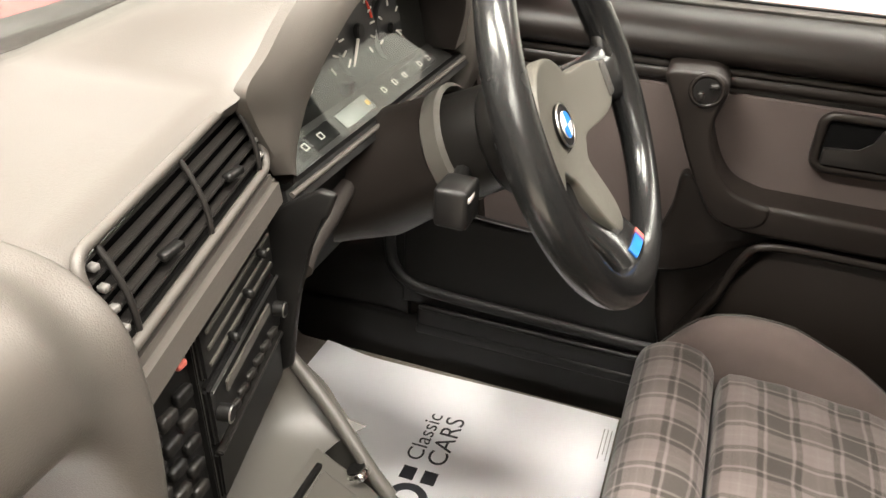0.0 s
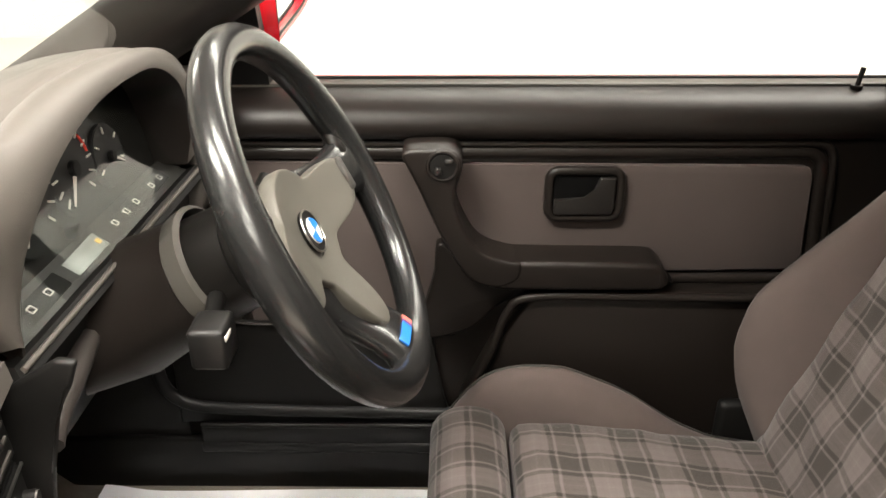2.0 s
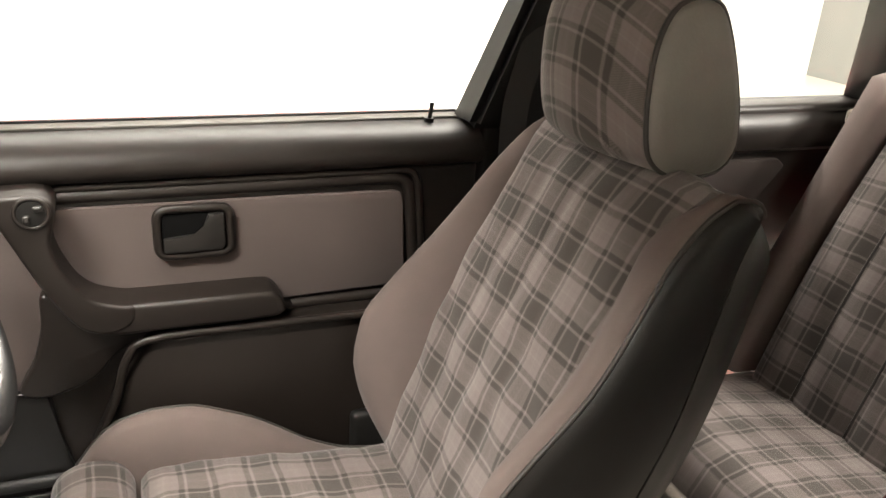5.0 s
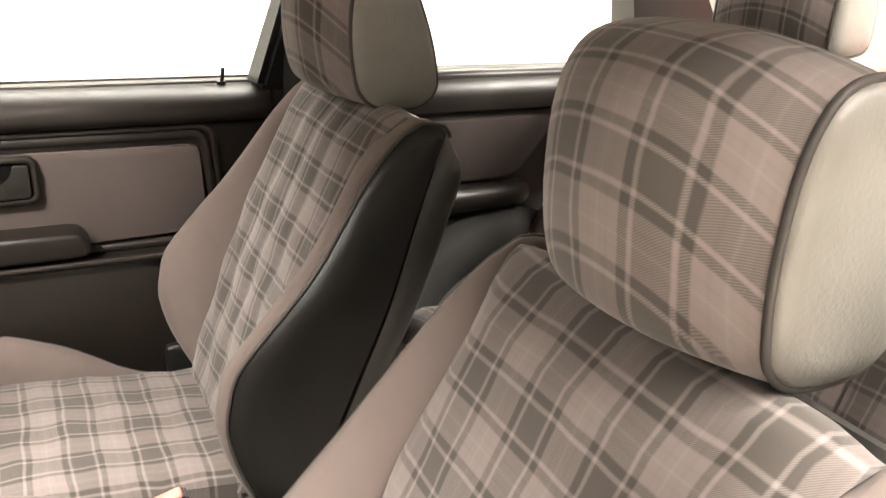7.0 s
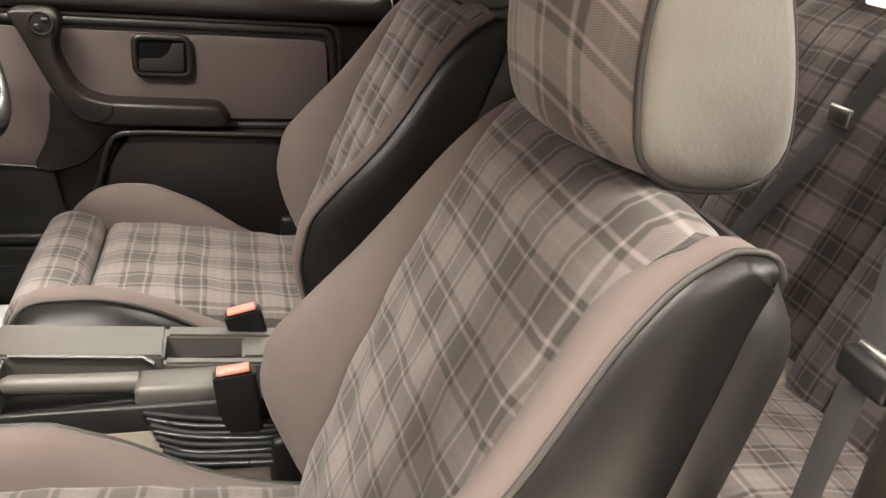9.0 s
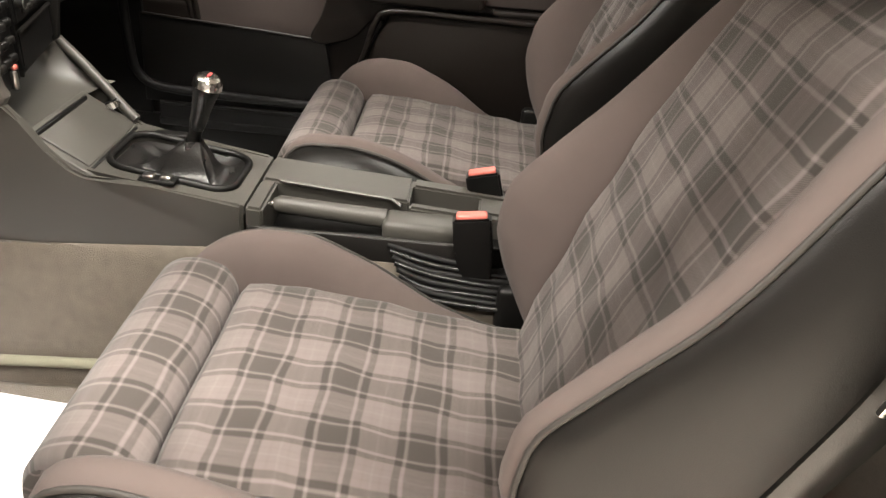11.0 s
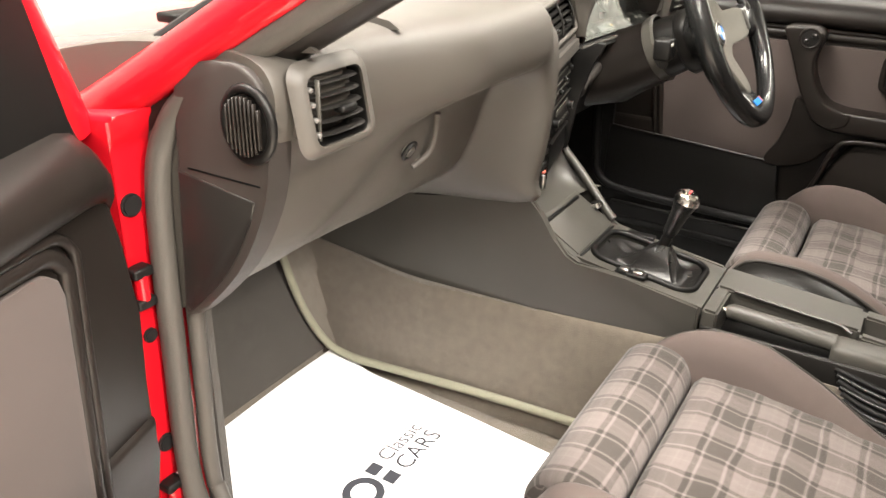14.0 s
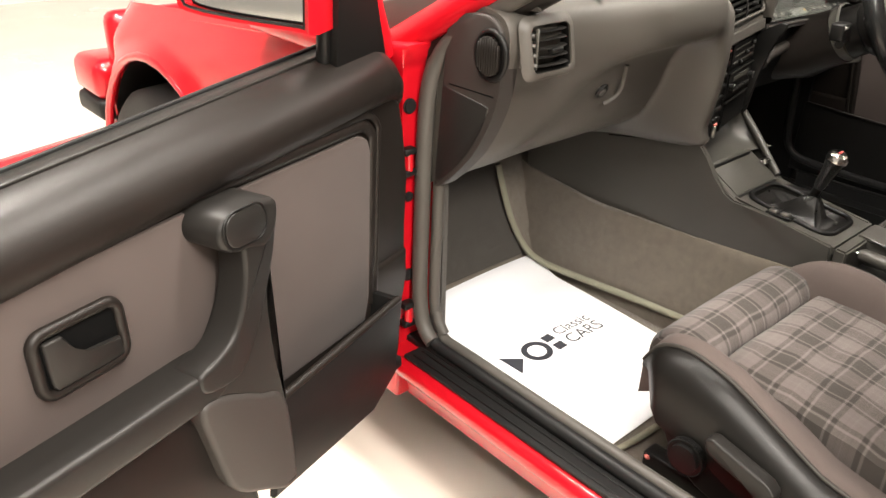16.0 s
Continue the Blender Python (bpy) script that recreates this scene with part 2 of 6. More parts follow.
def tube(path, r, n=10, closed=False, flat=1.0, up=None):
    """A round bar along a path; r is one radius or one for each point. flat squeezes it along up."""
    path = [Vector(p) for p in path]
    k = len(path)
    rs = r if isinstance(r, (list, tuple)) else [r] * k
    rings, side = [], None
    for i, p in enumerate(path):
        a = path[(i - 1) % k] if closed or i else path[0]
        b = path[(i + 1) % k] if closed or i < k - 1 else path[-1]
        d = (b - a).normalized()
        if up is not None:
            s = d.cross(Vector(up)).normalized()
        elif side is None:
            s = d.orthogonal().normalized()
        else:
            s = (side - d * side.dot(d)).normalized()
        side = s
        t = d.cross(s)
        rings.append([p + rs[i] * (math.cos(w) * s + math.sin(w) * t * flat) for w in [2 * math.pi * j / n for j in range(n)]])
    return loft(rings, wrap=closed)


def prism(poly, lo, hi, axis="y", bev=0.004, seg=2):
    """A polygon drawn in the other two axes, drawn out from lo to hi along an axis."""
    def at(p, v):
        return {"x": (v, p[0], p[1]), "y": (p[0], v, p[1]), "z": (p[0], p[1], v)}[axis]
    bm = loft([[at(p, lo) for p in poly], [at(p, hi) for p in poly]])
    if bev:
        bmesh.ops.bevel(bm, geom=bm.edges[:], offset=bev, segments=seg, affect="EDGES", profile=0.5, clamp_overlap=True)
    return bm


def rounded(x0, y0, x1, y1, r, n=5):
    """The corners of a rounded rectangle."""
    out = []
    for cx, cy, a in ((x1 - r, y1 - r, 0), (x0 + r, y1 - r, 90), (x0 + r, y0 + r, 180), (x1 - r, y0 + r, 270)):
        out += [(cx + r * math.cos(radians(a + 90 * i / n)), cy + r * math.sin(radians(a + 90 * i / n))) for i in range(n + 1)]
    return out


def disc(c, axis, r, depth, n=28, bev=0.0):
    bm = bmesh.new()
    bmesh.ops.create_cone(bm, cap_ends=True, segments=n, radius1=r, radius2=r, depth=depth)
    if bev:
        bmesh.ops.bevel(bm, geom=[e for e in bm.edges if len(e.link_faces) == 2 and e.calc_face_angle(0) > 1], offset=bev, segments=2, affect="EDGES")
    bm.transform(Vector(axis).to_track_quat("Z", "Y").to_matrix().to_4x4())
    bmesh.ops.translate(bm, vec=c, verts=bm.verts)
    return bm


def sheet(f, nu, nv, thick=0.0):
    """A surface f(u, v) for u, v from 0 to 1, with thickness along its normals."""
    bm = bmesh.new()
    g = [[bm.verts.new(f(i / nu, j / nv)) for j in range(nv + 1)] for i in range(nu + 1)]
    for i in range(nu):
        for j in range(nv):
            bm.faces.new((g[i][j], g[i + 1][j], g[i + 1][j + 1], g[i][j + 1]))
    if thick:
        bm.normal_update()
        bmesh.ops.solidify(bm, geom=bm.faces[:], thickness=thick)
    return bm


def merge(*bms):
    out = bmesh.new()
    for b in bms:
        me = bpy.data.meshes.new("t")
        b.to_mesh(me)
        out.from_mesh(me)
        b.free()
        bpy.data.meshes.remove(me)
    return out


def inset(poly, d):
    """A closed outline drawn in by d."""
    k = len(poly)
    area = sum(poly[i][0] * poly[(i + 1) % k][1] - poly[(i + 1) % k][0] * poly[i][1] for i in range(k))
    sg = 1 if area > 0 else -1
    out = []
    for i in range(k):
        a, b, c = Vector(poly[i - 1]), Vector(poly[i]), Vector(poly[(i + 1) % k])
        t = ((b - a).normalized() + (c - b).normalized()).normalized()
        out.append((b.x - sg * t.y * d, b.y + sg * t.x * d))
    return out


def moulding(poly, y0, y1, r=0.010, n=70):
    """A raised moulding: a smooth outline in x and z standing from y0 to y1, with a rounded rim."""
    base = [(q.x, q.z) for q in spline([(x, 0, z) for x, z in poly], n, True)]
    d = 1 if y1 > y0 else -1
    rings = [[(x, y0, z) for x, z in base], [(x, y1 - d * r, z) for x, z in base]]
    for k in (0.35, 0.75, 1.0):
        rings.append([(x, y1 - d * r * (1 - math.sin(k * math.pi / 2)), z) for x, z in inset(base, r * (1 - math.cos(k * math.pi / 2)))])
    return loft(rings)


def step(a, b, x):
    t = max(0.0, min(1.0, (x - a) / (b - a)))
    return t * t * (3 - 2 * t)


def lerp_table(table, x):
    """The value at x of a table of (x, value), smoothly between."""
    if x <= table[0][0]:
        return table[0][1]
    for (a, p), (b, q) in zip(table, table[1:]):
        if x <= b:
            return p + (q - p) * (x - a) / (b - a)
    return table[-1][1]


# ---- showroom ----
def showroom():
    x0, x1, y0, y1, h = -6.5, 6.5, -5.5, 5.5, 3.5
    ground = part("ground", box((0, 0, -0.05), (13.4, 11.4, 0.1), 0), FLOORPAINT)
    tagged(ground, "smooth cream painted showroom floor", "floor", kind="structure")
    for name, c, s in (("wall_front", (x0 - 0.1, 0, h / 2), (0.2, 11.4, h)), ("wall_rear", (x1 + 0.1, 0, h / 2), (0.2, 11.4, h)),
                       ("wall_near", (0, y0 - 0.1, h / 2), (13.0, 0.2, h)), ("wall_far", (0, y1 + 0.1, h / 2), (13.0, 0.2, h))):
        # the two walls out of view are greyed to lower the fill light
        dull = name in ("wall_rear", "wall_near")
        tagged(part(name, box(c, s, 0), GREYPAINT if dull else WALLPAINT), "unseen showroom wall, grey to cut bounced light" if dull else "plain white painted showroom wall", "wall", kind="structure")
    tagged(part("ceiling", box((0, 0, h + 0.06), (13.4, 11.4, 0.12), 0), GREYPAINT), "showroom ceiling, grey to cut bounced light", "ceiling", kind="structure")


showroom()

SILL = 0.335       # top of the door sill
BELT = 0.92        # height of the window ledge
FLOOR = 0.245      # carpet of the footwells


# ---- body of the car ----
def car_body():
    car = thing("car_body", (0.3, 0, 0), "red two-door saloon body shell with its passenger door open", "car body", kind="structure")
    # floor, sills and tunnel under the carpet
    part("floor_pan", box((0.3, 0, 0.205), (2.1, 1.36, 0.05), 0.01), BLACK, car, "dark floor pan")
    for s in (-1, 1):
        sill = prism([(s * 0.655, 0.20), (s * 0.655, SILL), (s * 0.756, SILL - 0.002), (s * 0.769, SILL - 0.008), (s * 0.775, SILL - 0.022), (s * 0.770, SILL - 0.036), (s * 0.715, 0.25), (s * 0.70, 0.19)], -0.56, 0.78, "x", 0.006)
        part("sill", sill, RED, car)
        part("sill_trim", box((-0.02, s * (0.652 if s > 0 else 0.694), 0.290), (1.42, 0.022 if s > 0 else 0.044, 0.110), 0.006), BLACK, car, "dark inner sill trim")
    # front wings with their wheel openings
    for s in (-1, 1):
        top = [(-1.70, 0.62), (-1.685, 0.72), (-1.655, 0.795), (-1.45, 0.815), (-1.2, 0.835), (-0.8, 0.868), (-0.535, 0.885)]
        def wing_at(u, v, y_in=0.0):
            """v runs from the wheel opening out to the wing's edge, u round it from the front to the rear."""
            a = math.pi * (1.06 - 1.12 * u)
            ax, az = -1.32 + 0.365 * math.cos(a), 0.35 + 0.365 * math.sin(a)
            k = u * 3
            if k < 0.8:
                ox, oz = -1.705 + 0.05 * step(0.3, 0.8, k), 0.24 + 0.545 * k / 0.8
            elif k < 2.3:
                ox = -1.655 + 1.12 * (k - 0.8) / 1.5
                oz = lerp_table(top, ox)
            else:
                ox, oz = -0.535, 0.885 - 0.645 * (k - 2.3) / 0.7
            x, z = ax + (ox - ax) * v, az + (oz - az) * v
            flare = 0.022 * (1 - step(0.0, 0.075, math.hypot(x - ax, z - az)))
            crest = lerp_table(top, x)
            y = 0.782 + flare + 0.010 * math.sin(math.pi * min(1, max(0, (z - 0.24) / 0.55))) - 0.060 * step(crest - 0.13, crest + 0.01, z) ** 2 - 0.05 * step(-1.50, -1.72, x) ** 2
            return V(x, s * (y - y_in), z)
        wing = sheet(wing_at, 90, 26, 0.006)
        part("front_wing", wing, RED, car, "glossy red front wing with a round wheel arch")
        lip = tube([(-1.32 + 0.367 * math.cos(a), s * 0.80, 0.35 + 0.367 * math.sin(a)) for a in [math.pi * i / 20 for i in range(-1, 22)]], 0.012, 8)
        part("arch_lip", lip, RED, car)
        part("side_moulding", box((-0.78, s * 0.802, 0.50), (0.44, 0.016, 0.05), 0.006), BLACKRUBBER, car)
        arc = [radians(-8 + 196 * i / 24) for i in range(25)]
        part("wheel_housing", loft([[(-1.32 + r * math.cos(a), s * y, 0.35 + r * math.sin(a)) for a in arc] for r, y in ((0.364, 0.782), (0.362, 0.60), (0.36, 0.48), (0.02, 0.47))], close=False, cap=False), BLACK, car, "black wheel housing")
    bonnet = sheet(lambda u, v: V(-1.73 + u * 0.95, -0.735 + v * 1.47, 0.80 + 0.085 * u - 0.03 * (2 * v - 1) ** 4 - 0.12 * (1 - u) ** 6), 20, 20, 0.02)
    part("bonnet", bonnet, RED, car)
    part("cowl", box((-0.70, 0, 0.865), (0.14, 1.36, 0.03), 0.01), BLACK, car, "black ventilation cowl")
    part("nose", box((-1.72, 0, 0.62), (0.08, 1.50, 0.28), 0.03, 3), RED, car)
    bumper = part("front_bumper", box((-1.815, 0, 0.570), (0.20, 1.60, 0.115), 0.035, 4), RED, car, "red front bumper with a black lower strip")
    part("bumper_strip", box((-1.805, 0, 0.490), (0.19, 1.605, 0.060), 0.018, 3), BLACKRUBBER, bumper, "black rubber bumper strip")
    part("front_apron", box((-1.73, 0, 0.34), (0.10, 1.52, 0.26), 0.03, 3), RED, car)
    # scuttle between bonnet and screen, with the wiper arms
    for s in (-1, 1):
        part("scuttle_corner", box((-0.69, s * 0.715, 0.874), (0.36, 0.13, 0.034), 0.012, 3), RED, car, "red scuttle corner beside the screen")
    for y0, y1 in ((-0.50, 0.02), (0.05, 0.55)):
        part("wiper_arm", tube(spline([(-0.69, y0, 0.888), (-0.655, y0 + 0.16, 0.905), (-0.640, y1, 0.915)], 8), 0.008, 8), BLACK, car, "black wiper arm")
    part("firewall", box((-0.78, 0, 0.55), (0.03, 1.44, 0.62), 0), BLACK, car)
    part("toe_wall", box((-0.735, 0, 0.6), (0.02, 1.40, 0.55), 0), BLACK, car)
    # posts and roof
    for s in (-1, 1):
        jamb = prism([(-0.56, 0.20), (-0.475, 0.20), (-0.468, 0.30), (-0.462, 0.86), (-0.44, 0.90), (-0.56, 0.885)], s * 0.66, s * 0.735, "y", 0.008, 2)
        part("door_jamb", jamb, RED, car, "red painted hinge post of the door opening")
        screen = spline([(-0.58, s * 0.700, 0.850), (-0.40, s * 0.672, 0.955), (-0.15, s * 0.630, 1.105), (0.06, s * 0.588, 1.225), (0.20, s * 0.560, 1.282)], 14)
        part("windscreen_post", tube(screen, [0.030] * 14, 10, flat=0.8), RED, car)
        trim = [p + V(0.028, -s * 0.030, -0.012) for p in screen]
        part("post_trim", tube(trim if s < 0 else [p + V(-0.034, 0.0, 0.034) for p in trim], 0.034 if s < 0 else 0.054, 12), DOORVINYL, car, "dark trimmed windscreen post")
        rail = spline([(0.20, s * 0.560, 1.282), (0.55, s * 0.550, 1.312), (0.95, s * 0.548, 1.305), (1.35, s * 0.55, 1.265)], 10)
        part("roof_rail", tube(rail, 0.035, 10), RED, car)
        fx, iy = (0.628, 0.664) if s > 0 else (0.668, 0.690)
        bp = loft([[(fx, s * 0.742, BELT - 0.02), (0.790, s * 0.742, BELT - 0.02), (0.790, s * iy, BELT - 0.02), (fx + 0.007, s * iy, BELT - 0.02)],
                   [(0.715, s * 0.592, 1.29), (0.81, s * 0.592, 1.29), (0.81, s * 0.535, 1.29), (0.720, s * 0.535, 1.29)]])
        bmesh.ops.bevel(bp, geom=bp.edges[:], offset=0.012, segments=2, affect="EDGES")
        part("centre_post", bp, BLACK, car, "black trimmed centre post")
        lowpost = box((0.735, s * 0.713, 0.62), (0.14, 0.06, 0.60), 0.012)
        part("centre_post_base", lowpost, DOORVINYL, car)
        cp = loft([[(1.50, s * 0.74, BELT), (1.80, s * 0.74, BELT), (1.80, s * 0.65, BELT), (1.50, s * 0.65, BELT)],
                   [(1.32, s * 0.58, 1.27), (1.45, s * 0.58, 1.27), (1.45, s * 0.53, 1.25), (1.32, s * 0.53, 1.27)]])
        part("rear_post", cp, BLACK, car, "dark trimmed rear roof post")
        part("rear_quarter", box((1.35, s * 0.765, 0.60), (1.15, 0.05, 0.62), 0.02), RED, car)
        part("quarter_window", loft([[(0.79, s * 0.735, BELT), (1.49, s * 0.735, BELT), (1.33, s * 0.585, 1.27), (0.80, s * 0.585, 1.29)],
                                     [(0.79, s * 0.731, BELT), (1.49, s * 0.731, BELT), (1.33, s * 0.581, 1.27), (0.80, s * 0.581, 1.29)]]), GLASS, car).visible_shadow = False
    part("roof_skin", sheet(lambda u, v: V(0.17 + 1.2 * u, -0.57 + 1.14 * v, 1.285 + 0.06 * math.sin(math.pi * v) + 0.045 * math.sin(math.pi * min(1, u * 1.05))), 14, 14, 0.012), RED, car)
    part("headlining", sheet(lambda u, v: V(0.18 + 1.18 * u, -0.555 + 1.11 * v, 1.262 + 0.05 * math.sin(math.pi * v) + 0.04 * math.sin(math.pi * min(1, u * 1.05))), 14, 14, 0.01), HEADLINER, car)
    screen = sheet(lambda u, v: V(-0.60 + 0.79 * u - 0.10 * (1 - (2 * v - 1) ** 2) * (1 - 0.6 * u), (-0.665 + 1.33 * v) * (1 - 0.165 * u), 0.862 + 0.42 * u), 10, 14, 0.004)
    part("windscreen", screen, SCREENGLASS, car).visible_shadow = False
    rear = sheet(lambda u, v: V(1.42 + 0.40 * u, (-0.55 + 1.1 * v) * (1 + 0.12 * u), 1.265 - 0.33 * u), 6, 10, 0.004)
    part("rear_window", rear, GLASS, car).visible_shadow = False
    part("parcel_shelf", box((1.62, 0, 0.905), (0.42, 1.30, 0.03), 0.008), CARPET, car)
    part("boot", box((2.15, 0, 0.66), (0.75, 1.46, 0.46), 0.04, 3), RED, car)
    # rubber and trims of the open door's frame
    seal = spline([(0.64, -0.710, 0.352), (0.2, -0.709, 0.350), (-0.30, -0.702, 0.350), (-0.408, -0.700, 0.356), (-0.450, -0.696, 0.42), (-0.455, -0.690, 0.60), (-0.450, -0.685, 0.80),
                   (-0.432, -0.676, 0.875), (-0.385, -0.668, 0.925), (-0.28, -0.652, 0.992), (-0.10, -0.622, 1.098), (0.10, -0.585, 1.215), (0.22, -0.565, 1.258), (0.64, -0.56, 1.282)], 70)
    part("sill_seal", tube([p for p in seal if p.z < 0.362], 0.012, 12), BLACKRUBBER, car)
    part("door_seal", tube([p + V(0.005, -0.006, 0) for p in seal if p.z > 0.352 and p.x < 0.63], 0.0145, 12), RUBBER, car, "grey rubber seal round the door opening")
    lip = [p + Vector((0.022 if -0.46 < p.x < -0.3 and p.z > 0.36 else 0.004, 0.016, 0.008 if p.z < 0.4 else -0.012)) for p in seal]
    part("seal_lip", tube(lip, 0.0105, 10), RUBBER, car)
    part("sill_plate", box((0.11, -0.7365, SILL + 0.003), (1.07, 0.043, 0.008), 0.003), BLACKRUBBER, car, "smooth black sill plate")
    for k in (0, 2):
        part("sill_rib", box((0.11, -0.726 - 0.010 * k, SILL + 0.0075), (1.04, 0.004, 0.003), 0.001, 1), BLACK, car)
    part("screen_seal", tube(spline([(-0.60, -0.672, 0.872), (-0.40, -0.645, 0.985), (-0.15, -0.603, 1.13), (0.16, -0.555, 1.295)], 14), 0.014, 8), BLACKRUBBER, car)
    for z, r in ((0.794, 0.013), (0.632, 0.009), (0.477, 0.012)):
        part("jamb_plug", disc((-0.468 + 0.0095 * (z - 0.25), -0.715, z), (1, 0, 0.01), r, 0.010, 20, 0.002), BLACKRUBBER, car, "black rubber plug")
    for z in (0.70, 0.40):
        hg = part("hinge", merge(box((-0.458, -0.722, z + 0.019), (0.022, 0.026, 0.012), 0.003), box((-0.458, -0.722, z - 0.019), (0.022, 0.026, 0.012), 0.003)), BLACK, car, "dark door hinge plates")
        part("hinge_pin", disc((-0.455, -0.722, z), (0, 0, 1), 0.008, 0.030, 14), RED, hg, "red hinge pin")
    return car


car_body()


def far_sill():
    o = thing("sill_cover", (0.1, 0.67, 0.30), "black ribbed sill cover under the closed door", "sill cover", kind="structure")
    part("cover", box((0.14, 0.668, 0.356), (1.04, 0.062, 0.046), 0.008), BLACKRUBBER, o)
    part("cover_bead", tube([(-0.375, 0.640, 0.376), (0.66, 0.640, 0.376)], 0.005, 8), BLACK, o)
    part("cover_step", box((0.14, 0.640, 0.333), (1.04, 0.014, 0.020), 0.005), BLACKRUBBER, o)
    part("aperture_seal", tube(spline([(-0.445, 0.668, 0.80), (-0.440, 0.652, 0.62), (-0.432, 0.645, 0.50), (-0.424, 0.644, 0.447), (-0.395, 0.644, 0.418), (-0.34, 0.644, 0.408), (-0.20, 0.645, 0.402), (0.10, 0.646, 0.396), (0.62, 0.648, 0.392)], 44), 0.0105, 12), BLACKRUBBER, o, "black rubber seal round the closed door")


far_sill()


def road_wheel(x, y):
    w = thing("road_wheel", (x, y, 0), "silver alloy road wheel with a black tyre", "wheel", "wheels of the car")
    tyre = loft([[(x + r * math.cos(a), y + d, 0.312 + r * math.sin(a)) for r, d in ((0.20, -0.08), (0.215, -0.093), (0.25, -0.098), (0.285, -0.093), (0.306, -0.072), (0.312, 0.0), (0.306, 0.072), (0.285, 0.093), (0.25, 0.098), (0.215, 0.093), (0.20, 0.08))]
                 for a in [2 * math.pi * i / 40 for i in range(40)]], close=True, wrap=True)
    part("tyre", tyre, TYRE, w, "dark grey rubber tyre")
    rim = part("rim", disc((x, y, 0.312), (0, 1, 0), 0.20, 0.14, 36, 0.01), ALLOY, w)
    s = -1 if y < 0 else 1
    part("hub_cap", disc((x, y + s * 0.075, 0.312), (0, s, 0), 0.04, 0.03, 24, 0.006), ALLOY, rim)
    for i in range(10):
        a = 2 * math.pi * i / 10
        part("rim_slot", disc((x + 0.135 * math.cos(a), y + s * 0.0715, 0.312 + 0.135 * math.sin(a)), (0, s, 0), 0.026, 0.004, 14), BLACK, rim)


for wx, wy in ((-1.39, -0.705), (-1.39, 0.705), (1.17, -0.70), (1.17, 0.70)):
    road_wheel(wx, wy)


# ---- carpets ----
def carpets():
    c = thing("carpet", (0, 0, 0.23), "charcoal moulded car carpet with pale bound edges", "carpet", kind="structure")

    def floor(u, v):
        x = -0.735 + 2.0 * u
        y = -0.695 + 1.355 * v
        a = abs(y)
        w = max(0.0, min(1.0, (0.02 - x) / 0.45))
        a0, a1 = 0.093 + 0.062 * w, 0.158 + 0.014 * w
        tun = 0.213 * (1 - max(0.0, min(1.0, (a - a0) / (a1 - a0))))
        toe = 0.30 * step(-0.60, -0.74, x) ** 1.3
        z = FLOOR + max(tun * (1 if x < 0.9 else 1), toe)
        if tun > 0.02 and x < -0.3:
            z = max(z, FLOOR + tun + 0.03 * step(-0.45, -0.72, x) * (tun / 0.213))
        return V(x, y, z)
    part("floor_carpet", sheet(floor, 80, 220, 0.012), CARPET, c)
    for s in (-1, 1):
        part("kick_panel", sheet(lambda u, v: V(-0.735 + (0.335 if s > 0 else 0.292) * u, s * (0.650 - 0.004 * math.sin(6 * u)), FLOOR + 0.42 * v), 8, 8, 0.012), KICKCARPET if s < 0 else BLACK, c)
        edge = spline([(-0.06, s * 0.154, 0.283), (-0.17, s * 0.162, 0.285), (-0.30, s * 0.172, 0.285), (-0.42, s * 0.181, 0.281), (-0.52, s * 0.188, 0.277), (-0.585, s * 0.202, 0.284), (-0.625, s * 0.220, 0.315), (-0.655, s * 0.246, 0.395), (-0.675, s * 0.275, 0.525)], 30)
        part("bound_edge", tube(edge, 0.008, 8), CARPETEDGE, c, "pale olive carpet binding")
    part("mat_binding", tube(spline([(-0.062, -0.250, FLOOR + 0.012), (-0.055, -0.42, FLOOR + 0.011), (-0.060, -0.56, FLOOR + 0.012), (-0.075, -0.635, FLOOR + 0.014)], 14), 0.0065, 8), CARPETEDGE, c, "pale olive carpet binding")
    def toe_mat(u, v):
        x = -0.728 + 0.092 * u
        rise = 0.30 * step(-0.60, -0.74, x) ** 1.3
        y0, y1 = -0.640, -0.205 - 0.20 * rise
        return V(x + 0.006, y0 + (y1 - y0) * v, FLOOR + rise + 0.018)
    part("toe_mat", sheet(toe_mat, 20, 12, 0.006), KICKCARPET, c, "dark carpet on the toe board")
    part("rear_heel_board", box((0.86, 0, 0.33), (0.03, 1.28, 0.20), 0.01), CARPET, c)


carpets()


# ---- paper floor mats ----
def lettering(word, size, x, y):
    """A flat word in the built-in font, as a bmesh at x, y."""
    cu = bpy.data.curves.new("word", "FONT")
    cu.body, cu.size, cu.resolution_u = word, size, 4
    ob = new("word", cu)
    me = ob.to_mesh()
    bm = bmesh.new()
    bm.from_mesh(me)
    ob.to_mesh_clear()
    bpy.data.objects.remove(ob)
    bpy.data.curves.remove(cu)
    bmesh.ops.translate(bm, vec=(x, y, 0), verts=bm.verts)
    return bm


